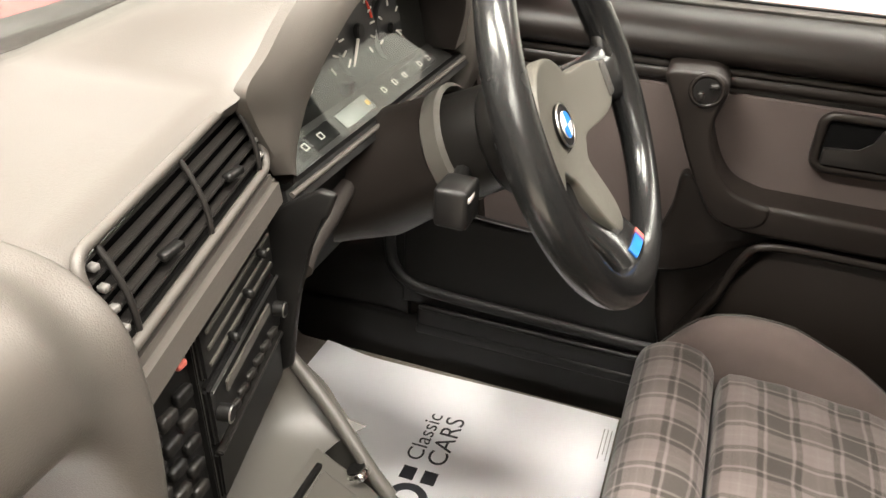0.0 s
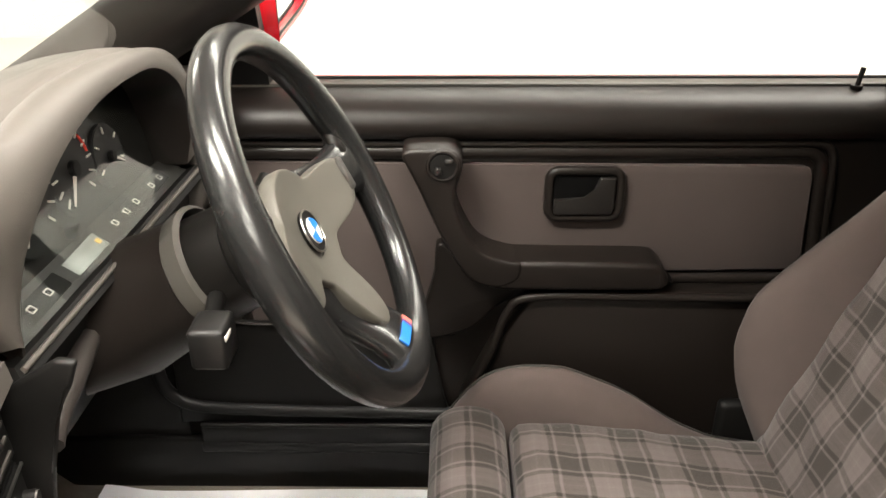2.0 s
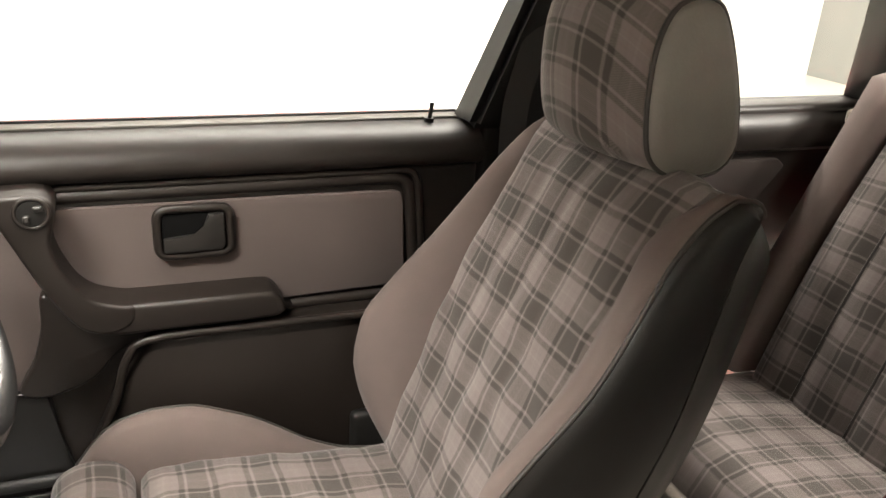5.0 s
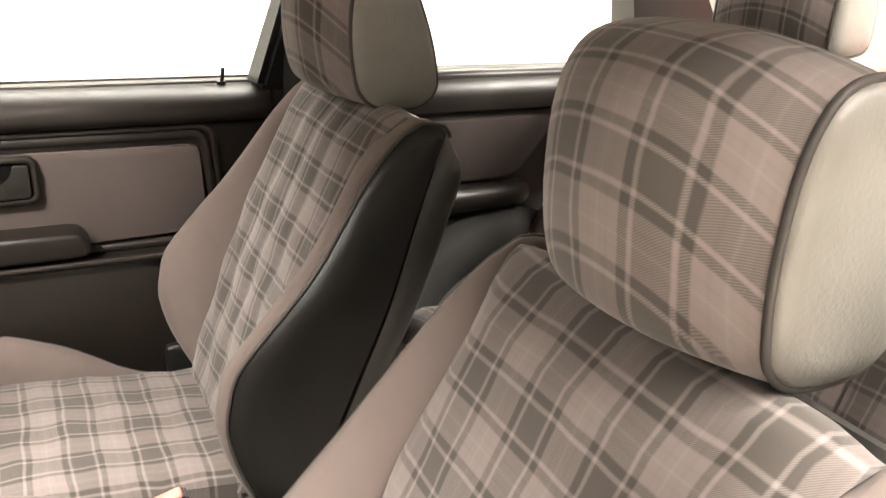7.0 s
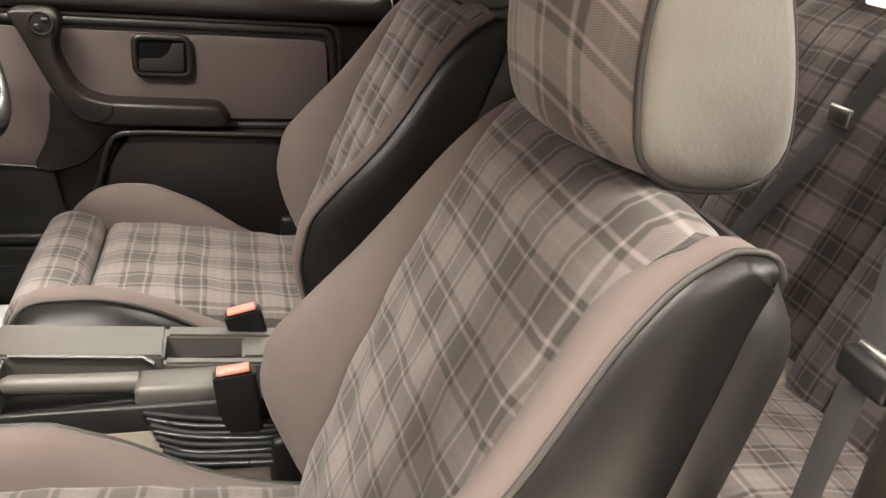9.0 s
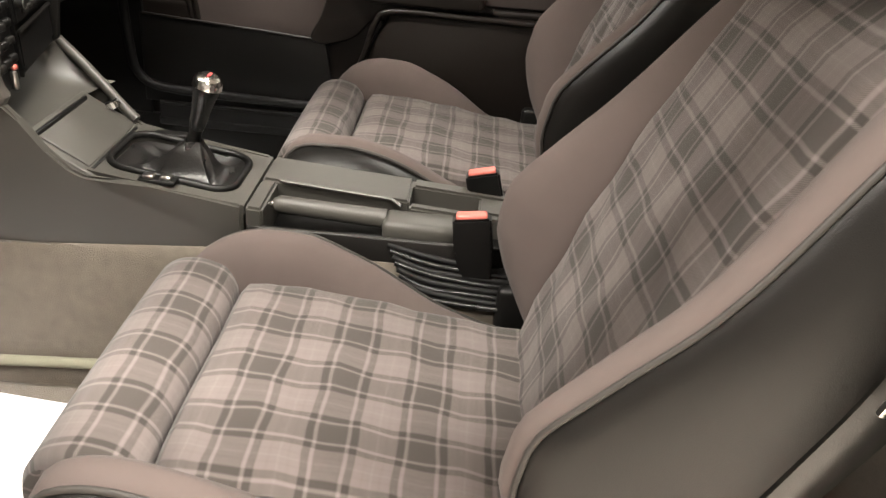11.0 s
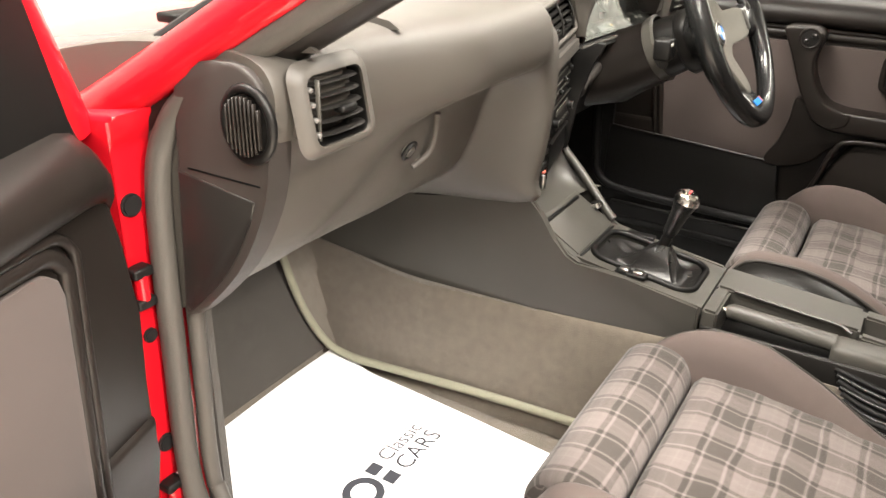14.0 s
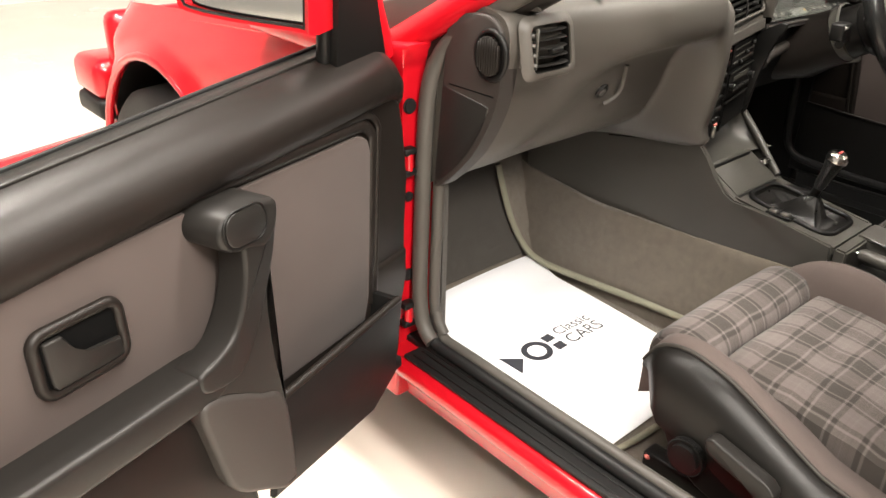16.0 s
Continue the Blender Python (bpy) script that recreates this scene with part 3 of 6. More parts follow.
def paper_mat(cy, sy, x0, x1, px, py, slew=0.0, curl=0.03):
    """A sheet of white paper lying on the carpet, with a printed mark and two words."""
    ob = thing("paper_mat", (0.5 * (x0 + x1), cy, FLOOR), "white paper floor mat with a dark printed mark", "paper mat", "paper mats in the footwells")

    def top(x, y):
        t = (x - x0) / (x1 - x0)
        return FLOOR + 0.0105 + curl * step(0.20, 0.0, t) ** 1.5 + 0.003 * math.sin(9 * x + 4 * y) + 0.0025 * math.sin(14 * y)

    def f(u, v):
        x, y = x0 + (x1 - x0) * u, cy - sy / 2 + sy * v
        y += (slew * (x + 0.37)) * v
        return V(x, y, top(x, y))
    part("sheet", sheet(f, 40, 26, 0.0012), PAPER, ob)
    def lay(bm, nm, ink=INK):
        """Drops a flat shape, drawn along y with its head towards -x, on to the sheet."""
        for v in bm.verts:
            x, y = px + 0.068 - v.co.y, py + v.co.x
            v.co = V(x, y, top(x, y) + 0.0009)
        part(nm, bm, ink, ob)

    def stroke(x0, y0, x1, y1):
        return sheet(lambda u, v: V(x0 + (x1 - x0) * u, y0 + (y1 - y0) * v, 0), 3, 4)
    # the dealer's mark as three plain shapes
    lay(loft([[V(0.002, 0.066 * k, 0), V(0.040 - 0.036 * abs(2 * k - 1), 0.066 * k, 0)] for k in (0, 0.25, 0.5, 0.75, 1)], close=False), "print_wedge")
    lay(loft([[V(0.080 + r * math.cos(a), 0.033 + r * math.sin(a), 0) for r in (0.033, 0.020)] for a in [2 * math.pi * k / 28 for k in range(29)]], close=False), "print_ring")
    for y0 in (0.004, 0.038):
        lay(stroke(0.118, y0, 0.143, y0 + 0.022), "print_bar")
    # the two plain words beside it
    for word, size, x, y in (("Classic", 0.038, 0.156, 0.040), ("CARS", 0.044, 0.156, 0.002)):
        lay(lettering(word, size, x, y), "print_word")
    if curl < 0.02:
        for k in range(3):
            lay(stroke(0.256 + 0.012 * (k == 1), -0.215 - 0.006 * k, 0.326, -0.2138 - 0.006 * k), "small_print", GREYPAINT)
    return ob


paper_mat(-0.396, 0.384, -0.625, -0.080, -0.388, -0.545, -0.065)
paper_mat(0.435, 0.37, -0.545, -0.012, -0.312, 0.262, curl=0.012)


# ---- doors ----
def door(name, s, xf, label, drop=0.0):
    """A door with its trim, drawn closed at the side s and then moved by xf."""
    mir = xf @ Matrix.Diagonal((1, s, 1, 1))
    base = xf @ V(-0.467, s * 0.70, SILL)
    d = thing(name, base, label, "car door", kind="structure")

    def P(nm, bm, mat, lab="", par=None, uv=None):
        return part(nm, bm, mat, par or d, lab, xf=mir, uv=uv)
    X0, X1 = -0.418, 0.655
    P("door_skin", box((0.10, 0.772, 0.58 if s > 0 else 0.61), (1.08, 0.055, 0.66 if s > 0 else 0.60), 0.02, 3), RED, "glossy red outer door skin")
    front = [(-0.418, 0.60), (-0.418, 0.335)] if s > 0 else [(-0.394, 0.60), (-0.381, 0.553), (-0.364, 0.505), (-0.348, 0.420), (-0.335, 0.375)]
    P("door_edge", box((0.115 + (0.0 if s > 0 else 0.03), 0.715, 0.60 if s > 0 else 0.63), (1.05 if s > 0 else 0.99, 0.07, 0.58 if s > 0 else 0.50), 0.012), BLACK)
    P("lower_trim", prism(front + [(0.637, 0.335 if s > 0 else 0.375), (0.637, 0.60)], 0.661, 0.691, "y", 0.010, 3), DOORVINYL, "black moulded lower trim")
    P("trim_board", prism([(-0.415, 0.58), (-0.415, 0.85), (0.655, 0.85), (0.655, 0.58)] if s > 0 else [(-0.392, 0.58), (-0.402, 0.72), (-0.404, 0.80), (-0.396, 0.85), (-0.37, 0.87), (0.655, 0.85), (0.655, 0.58)], 0.667, 0.701, "y", 0.010, 3), DOORVINYL)
    belt = 0.907 if s > 0 else BELT
    roll = [(0.742, belt + 0.002), (0.708, belt + 0.002), (0.682, belt - 0.003), (0.660, belt - 0.014), (0.648, belt - 0.030), (0.647, belt - 0.042), (0.653, belt - 0.053), (0.668, belt - 0.060), (0.742, belt - 0.060)] if s > 0 else [(0.742, BELT + 0.002), (0.708, BELT + 0.002), (0.682, BELT - 0.006), (0.660, BELT - 0.022), (0.648, BELT - 0.045), (0.648, BELT - 0.062), (0.655, BELT - 0.076), (0.668, BELT - 0.085), (0.742, BELT - 0.085)]
    fall = 0.0 if s > 0 else 0.07
    shear = Matrix(((1, 0, 0, 0), (0, 1, 0, 0), (-fall, 0, 1, -0.05 * fall), (0, 0, 0, 1)))

    def sloped(bm):
        bm.transform(shear)
        return bm
    if s > 0:
        ends = [(X0, 1.0, 0.0), (X0 + 0.01, 1.0, 0.0)]
    else:
        ends = [(-0.398, 0.45, 0.030), (-0.396, 0.68, 0.018), (-0.388, 0.84, 0.009), (-0.374, 0.95, 0.003), (-0.352, 1.0, 0.0)]
    rings = [[(x, 0.742 + (y - 0.742) * (0.5 + 0.5 * k), belt - 0.085 + (z - belt + 0.085) * k - sink) for y, z in roll] for x, k, sink in ends + [(0.0, 1.0, 0.0), (0.3, 1.0, 0.0), (X1 - 0.01, 1.0, 0.0), (X1, 1.0, 0.0)]]
    P("upper_roll", sloped(loft(rings)), DOORVINYL, "padded black vinyl upper roll")
    P("ledge_strip", sloped(box((0.11, 0.728, belt + 0.003), (1.06, 0.03, 0.006), 0.002)), CONSOLE if s > 0 else GRIP, "grey window ledge strip")
    P("window_seal", sloped(box((0.11, 0.7475, belt + 0.0045), (1.07, 0.007, 0.009), 0.002)), BLACKRUBBER)
    # moulded frame of the cloth panel
    ct, ce = (0.818, 0.526) if s > 0 else (0.826, 0.538)
    cloth = [(-0.302, ct - 0.030), (-0.298, ct - 0.012), (-0.285, ct - 0.002), (-0.27, ct), (ce - 0.016, ct - 0.006 * (s > 0)), (ce - 0.003, ct - 0.010), (ce, ct - 0.022), (ce + 0.011, 0.662), (ce + 0.002, 0.650), (0.04, 0.648), (0.012, 0.630), (0.0, 0.600), (0.0, 0.520), (-0.262, 0.520), (-0.274, 0.56)]

    def border(out, y, ends):
        """A line that runs round the cloth at a distance, with round corners."""
        fx, fz, bx = -0.302 - out, ct + out, ce + out
        arc = [(fx + 0.034 - 0.034 * math.cos(a), fz - 0.034 + 0.034 * math.sin(a)) for a in [radians(15 * k) for k in range(1, 7)]]
        arc += [(bx - 0.026 + 0.026 * math.sin(a), fz - 0.026 + 0.026 * math.cos(a)) for a in [radians(18 * k) for k in range(6)]]
        return [(x, y, z) for x, z in [(-0.266 - out, 0.545)] + arc + ends]
    tail = [(ce + 0.028, 0.662), (ce + 0.020, 0.640), (ce + 0.002, 0.634), (0.30, 0.634)]
    P("panel_frame", tube(border(0.013, 0.668, tail), 0.0105, 8), DOORVINYL, "raised black frame round the cloth")
    P("panel_bead", tube(border(0.026, 0.664, [(ce + 0.037, 0.70)]), 0.006, 8), DOORVINYL)
    P("cloth_panel", prism(cloth, 0.660, 0.672, "y", 0.003), DOORCLOTH, "taupe grey cloth door panel")
    # grip with its pod, running into the armrest
    pod = [(-0.037, 0.848), (-0.030, 0.858), (0.0, 0.860), (0.025, 0.859), (0.041, 0.848), (0.043, 0.832), (0.036, 0.818), (0.015, 0.812), (-0.012, 0.808), (-0.030, 0.822)]
    if s < 0:
        pod = [(-0.038, 0.853), (-0.028, 0.866), (0.0, 0.868), (0.040, 0.866), (0.057, 0.852), (0.056, 0.832), (0.040, 0.820), (0.015, 0.814), (-0.012, 0.808), (-0.032, 0.826)]
    if s < 0:
        P("grip_pod", moulding([(x, z - drop) for x, z in pod], 0.668, 0.598, 0.009, 60), GRIP, "rounded head of the pull grip")
    bar = [(-0.034, 0.838), (-0.024, 0.846), (0.010, 0.842), (0.024, 0.825), (0.026, 0.800), (0.030, 0.775), (0.042, 0.742), (0.060, 0.716), (0.090, 0.700), (0.115, 0.692), (0.112, 0.668), (0.085, 0.660), (0.055, 0.668), (0.026, 0.708), (0.004, 0.752), (-0.014, 0.795)]
    if s > 0:
        bar = [(-0.037, 0.846), (-0.031, 0.855), (-0.010, 0.857), (0.022, 0.857), (0.038, 0.848), (0.042, 0.834), (0.038, 0.815), (0.033, 0.797), (0.034, 0.775), (0.043, 0.748), (0.058, 0.720), (0.078, 0.703), (0.105, 0.694), (0.125, 0.688), (0.120, 0.664), (0.090, 0.652), (0.055, 0.664), (0.026, 0.706), (0.004, 0.752), (-0.016, 0.800), (-0.030, 0.830)]
    else:
        bar = [(x - (0.009 if z < 0.80 and x < 0.09 and (z < 0.67 or x < 0.030) and not (z > 0.76 and x > 0.015) else 0.0), z) for x, z in bar]
    P("grip", moulding([(x, z - drop) for x, z in bar], 0.644 if s < 0 else 0.668, 0.600, 0.006, 110), DOORVINYL if s > 0 else GRIP, "moulded charcoal pull grip")
    arm = [(0.060, 0.680), (0.072, 0.690), (0.100, 0.692), (0.16, 0.691), (0.24, 0.690), (0.300, 0.689), (0.318, 0.684), (0.330, 0.668), (0.328, 0.652), (0.30, 0.646), (0.15, 0.646), (0.090, 0.648), (0.066, 0.662)]
    P("armrest", moulding([(x + (0.0 if x < 0.28 else 0.22 * (s < 0)), z - drop) for x, z in arm], 0.668, 0.602, 0.008, 80), DOORVINYL if s > 0 else GRIP, "flat-topped black armrest")
    if s > 0:
        web = [(0.008, 0.700), (0.040, 0.690), (0.110, 0.665), (0.20, 0.655), (0.30, 0.655), (0.345, 0.645), (0.34, 0.632), (0.25, 0.630), (0.16, 0.626), (0.10, 0.600), (0.06, 0.560), (0.0, 0.540), (-0.035, 0.552), (-0.012, 0.600), (0.002, 0.650)]
        P("grip_web", moulding(web, 0.668, 0.642, 0.006, 90), DOORVINYL, "black vinyl web under the grip")
    if s < 0:
        foot = [(-0.012, 0.552), (0.030, 0.585), (0.070, 0.608), (0.104, 0.620), (0.120, 0.616), (0.122, 0.596), (0.112, 0.545), (0.100, 0.490), (0.080, 0.460), (0.045, 0.436), (0.010, 0.413), (-0.010, 0.413), (-0.016, 0.430)]
        # lighter vinyl than the grip: the lamplight on the foot is in its colour
        P("grip_fairing", moulding(foot, 0.668, 0.598, 0.008, 80), LOWERTRIM, "flared foot of the grip, in a lit tone")
        web = [(-0.016, 0.755), (-0.010, 0.720), (-0.008, 0.670), (-0.010, 0.610), (-0.016, 0.545), (0.030, 0.575), (0.070, 0.605), (0.125, 0.628), (0.160, 0.640), (0.110, 0.645), (0.070, 0.652), (0.036, 0.690), (0.010, 0.735)]
        P("grip_web", moulding(web, 0.668, 0.6025, 0.006, 110), GRIP, "dark web that joins grip and armrest")
    # map pockets
    P("map_pocket", prism([(0.140, 0.632), (0.60, 0.628), (0.605, 0.375 if s > 0 else 0.40), (0.035, 0.375 if s > 0 else 0.40), (0.040, 0.435), (0.085, 0.53)], 0.618, 0.668, "y", 0.012, 3), DOORVINYL, "black map pocket")
    P("pocket_lip", tube(spline([(0.045, 0.616, 0.445), (0.085, 0.614, 0.53), (0.108, 0.613, 0.605), (0.145, 0.612, 0.632), (0.30, 0.612, 0.632), (0.60, 0.612, 0.628)], 20), 0.0065, 8), DOORVINYL)
    if s > 0:
        P("front_pocket", prism([(-0.405, 0.572), (0.0, 0.548), (0.004, 0.47), (0.03, 0.375), (-0.41, 0.375)], 0.646, 0.660, "y", 0.004, 3), BLACK, "flat front pocket")
        P("front_pocket_lip", tube([(-0.400, 0.645, 0.572), (-0.15, 0.645, 0.558), (0.0, 0.645, 0.548)], 0.0022, 6), DOORVINYL)
    else:
        P("front_pocket", prism([(-0.290, 0.566), (0.0, 0.545), (0.004, 0.47), (0.03, 0.405), (-0.20, 0.405), (-0.262, 0.44)], 0.604, 0.616, "y", 0.004, 3), BLACK, "open front pocket")
        P("pocket_end", prism([(-0.295, 0.562), (-0.268, 0.44), (-0.258, 0.44), (-0.285, 0.562)], 0.612, 0.668, "y", 0.002), BLACK)
        P("pocket_floor", box((-0.16, 0.640, 0.44), (0.27, 0.05, 0.02), 0.003), BLACK)
        P("front_pocket_lip", tube([(-0.283, 0.609, 0.566), (-0.15, 0.609, 0.557), (0.0, 0.610, 0.546)], 0.0065, 8), DOORVINYL)
    # door release in its bezel
    bez = P("release_bezel", tube([(x, 0.654, z) for x, z in rounded(0.163, 0.738 - drop, 0.262, 0.808 - drop, 0.014)], 0.0068, 8, closed=True), DOORVINYL, "black bezel of the door release")
    P("release_cup", prism(rounded(0.164, 0.739 - drop, 0.261, 0.807 - drop, 0.013), 0.652, 0.661, "y", 0.002), RECESS, par=bez)
    P("release_lever", prism([(x, z - drop) for x, z in ((0.170, 0.744), (0.250, 0.744), (0.254, 0.752), (0.254, 0.800), (0.232, 0.800), (0.226, 0.780), (0.212, 0.769), (0.170, 0.767))], 0.645, 0.653, "y", 0.0025), GRIP, "flat black release lever", par=bez)
    if s > 0:
        ctl = P("mirror_switch", disc((0.016, 0.602, 0.835), (0, 1, 0), 0.0195, 0.010, 28, 0.003), BLACK, "round mirror adjusting switch")
        P("switch_rim", tube([(0.016 + 0.0195 * math.cos(a), 0.599, 0.835 + 0.0195 * math.sin(a)) for a in [2 * math.pi * k / 28 for k in range(28)]], 0.003, 8, closed=True), DOORVINYL, par=ctl)
        P("switch_knob", merge(box((0.010, 0.595, 0.829), (0.009, 0.008, 0.011), 0.003), box((0.024, 0.595, 0.842), (0.012, 0.008, 0.008), 0.003)), GRIP, par=ctl)
    else:
        P("pod_ring", tube([(x, 0.5935, z) for x, z in rounded(-0.010, 0.792, 0.056, 0.838, 0.019)], 0.0016, 6, closed=True), BLACK)
        P("pod_cover", prism(rounded(-0.008, 0.794, 0.054, 0.836, 0.018), 0.5915, 0.598, "y", 0.002), GRIP, "blank oval pod cover")
    P("lock_pin", merge(disc((0.581, 0.705, belt + 0.003), (0, 0, 1), 0.008, 0.006, 16), tube([(0.581, 0.705, belt), (0.585, 0.705, belt + 0.030)], [0.0032, 0.0040], 8)), BLACK, "black door lock pin")
    # glass and its frame
    P("window_glass", loft([[(-0.40, 0.745, BELT), (0.655, 0.745, BELT), (0.71, 0.60, 1.26), (0.22, 0.60, 1.25), (-0.36, 0.72, 0.97)], [(-0.40, 0.741, BELT), (0.655, 0.741, BELT), (0.71, 0.596, 1.26), (0.22, 0.596, 1.25), (-0.36, 0.716, 0.97)]]) if s > 0 else box((0.12, 0.743, BELT - 0.01), (0.98, 0.004, 0.02), 0), GLASS, "clear door glass").visible_shadow = False
    inw, lift = (0.0, 0.0) if s > 0 else (0.056, 0.016)
    if s > 0:
        sail = [(-0.440, 0.738, BELT - 0.01), (-0.225, 0.738, BELT - 0.01), (-0.225, 0.694, 1.045)]
    else:
        sail = [(-0.388, 0.708, BELT - 0.02), (-0.262, 0.708, BELT - 0.02), (-0.258, 0.660, 1.22), (-0.272, 0.660, 1.22)]
    P("sail_cover", loft([sail, [(x, y - 0.024, z) for x, y, z in sail]]), BLACK, "black triangular mirror cover")
    frame_path = [(-0.44, 0.735, BELT), (-0.28, 0.70, 1.012), (-0.08, 0.658, 1.128), (0.10, 0.618, 1.228), (0.24, 0.592, 1.262), (0.735, 0.582, 1.272), (0.665, 0.735, BELT)]
    bar = [(-0.235, 0.735, BELT), (-0.235, 0.69, 1.03)]
    if s < 0:
        frame_path[:4] = [(-0.392, 0.705, BELT - 0.01), (-0.312, 0.685, 1.10), (-0.262, 0.655, 1.22), (-0.14, 0.620, 1.255)]
        bar = [(-0.262, 0.706, BELT - 0.01), (-0.254, 0.66, 1.22)]
        P("outer_frame", tube(spline([(x - 0.040, y + 0.022, z) for x, y, z in frame_path[:4]], 14), 0.022, 10), RED, "red outer window frame")
    P("glass_frame", merge(tube(spline(frame_path[:6], 24), 0.013, 8), tube([frame_path[5], frame_path[6]], 0.014, 8), tube(bar, 0.011, 8)), BLACK, "slim black window frame")
    # mirror
    hous = spline([(0, 0.735, 0.952), (0, 0.76, 0.942), (0, 0.955, 0.952), (0, 0.985, 0.975), (0, 0.985, 1.055), (0, 0.965, 1.085), (0, 0.76, 1.085), (0, 0.735, 1.065)], 30, True)
    hous = [p + V(0, -inw, 0.026 + lift) for p in hous]
    cy, cz = 0.86 - inw, 1.040 + lift
    rings = []
    for x, k in ((-0.21, 1.0), (-0.225, 1.03), (-0.26, 1.0), (-0.295, 0.85), (-0.315, 0.55)):
        rings.append([(x, cy + (p.y - cy) * k, cz + (p.z - cz) * k) for p in hous])
    bm = loft(rings, cap=False)
    ring_in = [[(x, cy + (p.y - cy) * k, cz + (p.z - cz) * k) for p in hous] for x, k in ((-0.21, 1.0), (-0.212, 0.93), (-0.24, 0.90))]
    mir_h = P("mirror_housing", merge(bm, loft(ring_in, cap=False), loft([rings[-1], [(x - 0.002, y, z) for x, y, z in rings[-1]]])), RED, "glossy red door mirror")
    P("mirror_glass", loft([[(-0.222, cy + (p.y - cy) * 0.92, cz + (p.z - cz) * 0.9) for p in hous], [(-0.228, cy + (p.y - cy) * 0.92, cz + (p.z - cz) * 0.9) for p in hous]]), MIRROR, "mirror glass", par=mir_h)
    P("mirror_gasket", tube([(-0.213, cy + (p.y - cy) * 0.93, cz + (p.z - cz) * 0.91) for p in hous], 0.0025, 6, closed=True), BLACK, par=mir_h)
    if s > 0:
        P("mirror_arm", box((-0.27, 0.745, 0.965), (0.06, 0.05, 0.05), 0.01), RED, par=mir_h)
    return d


door("door_1", 1, Matrix.Identity(4), "closed driver's door trimmed in black vinyl and taupe cloth")
swing = pose(-0.470, -0.697, 0.568, 2.5, 0.2, -73.4) @ Matrix.Translation((0.467, 0.70, -0.6))
door("door_2", -1, swing, "open red passenger door with black and taupe trim", 0.035)


# ---- dashboard ----
def blend(a, b, w):
    return [(p[0] + (q[0] - p[0]) * w, p[1] + (q[1] - p[1]) * w) for p, q in zip(a, b)]


def dashboard():
    d = thing("dashboard", (-0.4, 0, 0.62), "charcoal vinyl dashboard with a hooded instrument binnacle", "dashboard", kind="structure")
    far_end = [(-0.70, 0.895), (-0.62, 0.932), (-0.48, 0.962), (-0.36, 0.970), (-0.302, 0.966), (-0.278, 0.948), (-0.273, 0.915), (-0.284, 0.876), (-0.314, 0.832), (-0.334, 0.772), (-0.355, 0.725), (-0.405, 0.680), (-0.460, 0.650), (-0.56, 0.635)]
    by_stack = [(-0.70, 0.900), (-0.62, 0.930), (-0.48, 0.952), (-0.35, 0.957), (-0.278, 0.955), (-0.246, 0.944), (-0.226, 0.922), (-0.220, 0.890), (-0.219, 0.850), (-0.222, 0.800), (-0.229, 0.745), (-0.238, 0.700), (-0.248, 0.664), (-0.46, 0.640)]
    mid = [(-0.70, 0.90), (-0.62, 0.94), (-0.48, 0.970), (-0.33, 0.980), (-0.246, 0.974), (-0.217, 0.956), (-0.210, 0.928), (-0.214, 0.900), (-0.234, 0.880), (-0.282, 0.862), (-0.306, 0.832), (-0.330, 0.765), (-0.372, 0.700), (-0.50, 0.634)]

    def row(y):
        if y < -0.36:
            p = blend(far_end, mid, step(-0.57, -0.37, y))
        else:
            p = blend(mid, by_stack, step(-0.212, -0.166, y))
        return [(q.x, y, q.z) for q in spline([(x, y, z) for x, z in p], 46)]
    ys = [-0.682, -0.676, -0.66] + [-0.66 + 0.44 * i / 30 for i in range(1, 31)] + [-0.22 + 0.062 * i / 18 for i in range(1, 19)] + [-0.154, -0.151, -0.150]
    last = len(ys) - 1
    shrink = {0: 0.985, 1: 0.996, last - 2: 0.998, last - 1: 0.990, last: 0.975}
    rows = []
    for i, y in enumerate(ys):
        r, k = row(max(-0.66, min(-0.158, y))), shrink.get(i, 1.0)
        rows.append([Vector((-0.45 + (p[0] + 0.45) * k, y, 0.80 + (p[2] - 0.80) * k)) for p in r])
    part("passenger_fascia", loft(rows, close=True), DASH, d, "curved charcoal passenger fascia", angle=50)
    part("stack_seam", tube([(-0.250, -0.1535, 0.664), (-0.354, -0.1535, 0.648), (-0.465, -0.1535, 0.627)], 0.0013, 6), RECESS, d)
    # top from the stack to the far end, rising into the hood over the instruments
    rear_z = ((-0.168, 0.946), (-0.15, 0.952), (0.0, 0.953), (0.074, 0.958), (0.10, 0.978), (0.13, 0.999), (0.171, 1.018), (0.225, 1.031), (0.303, 1.035), (0.39, 1.030), (0.46, 1.019), (0.525, 1.0), (0.566, 0.968), (0.60, 0.958), (0.66, 0.952))
    rear_x = ((-0.168, -0.268), (-0.15, -0.264), (-0.14, -0.265), (0.05, -0.306), (0.074, -0.302), (0.10, -0.296), (0.66, -0.294))

    def toppad(u, v):
        y = -0.168 + 0.828 * v
        zr, xr = lerp_table(rear_z, y), lerp_table(rear_x, y)
        x = -0.70 + (xr + 0.70) * u
        zb = 0.900 + 0.057 * step(0, 0.55, u)
        return V(x, y, zb + (zr - zb) * step(0.28, 0.93, u) - (0.012 - 0.005 * step(0.02, 0.075, y)) * step(0.955, 1.0, u) ** 2)
    part("top_pad", sheet(toppad, 48, 70, 0.014), DASH, d, "charcoal padded dashboard top", angle=60)
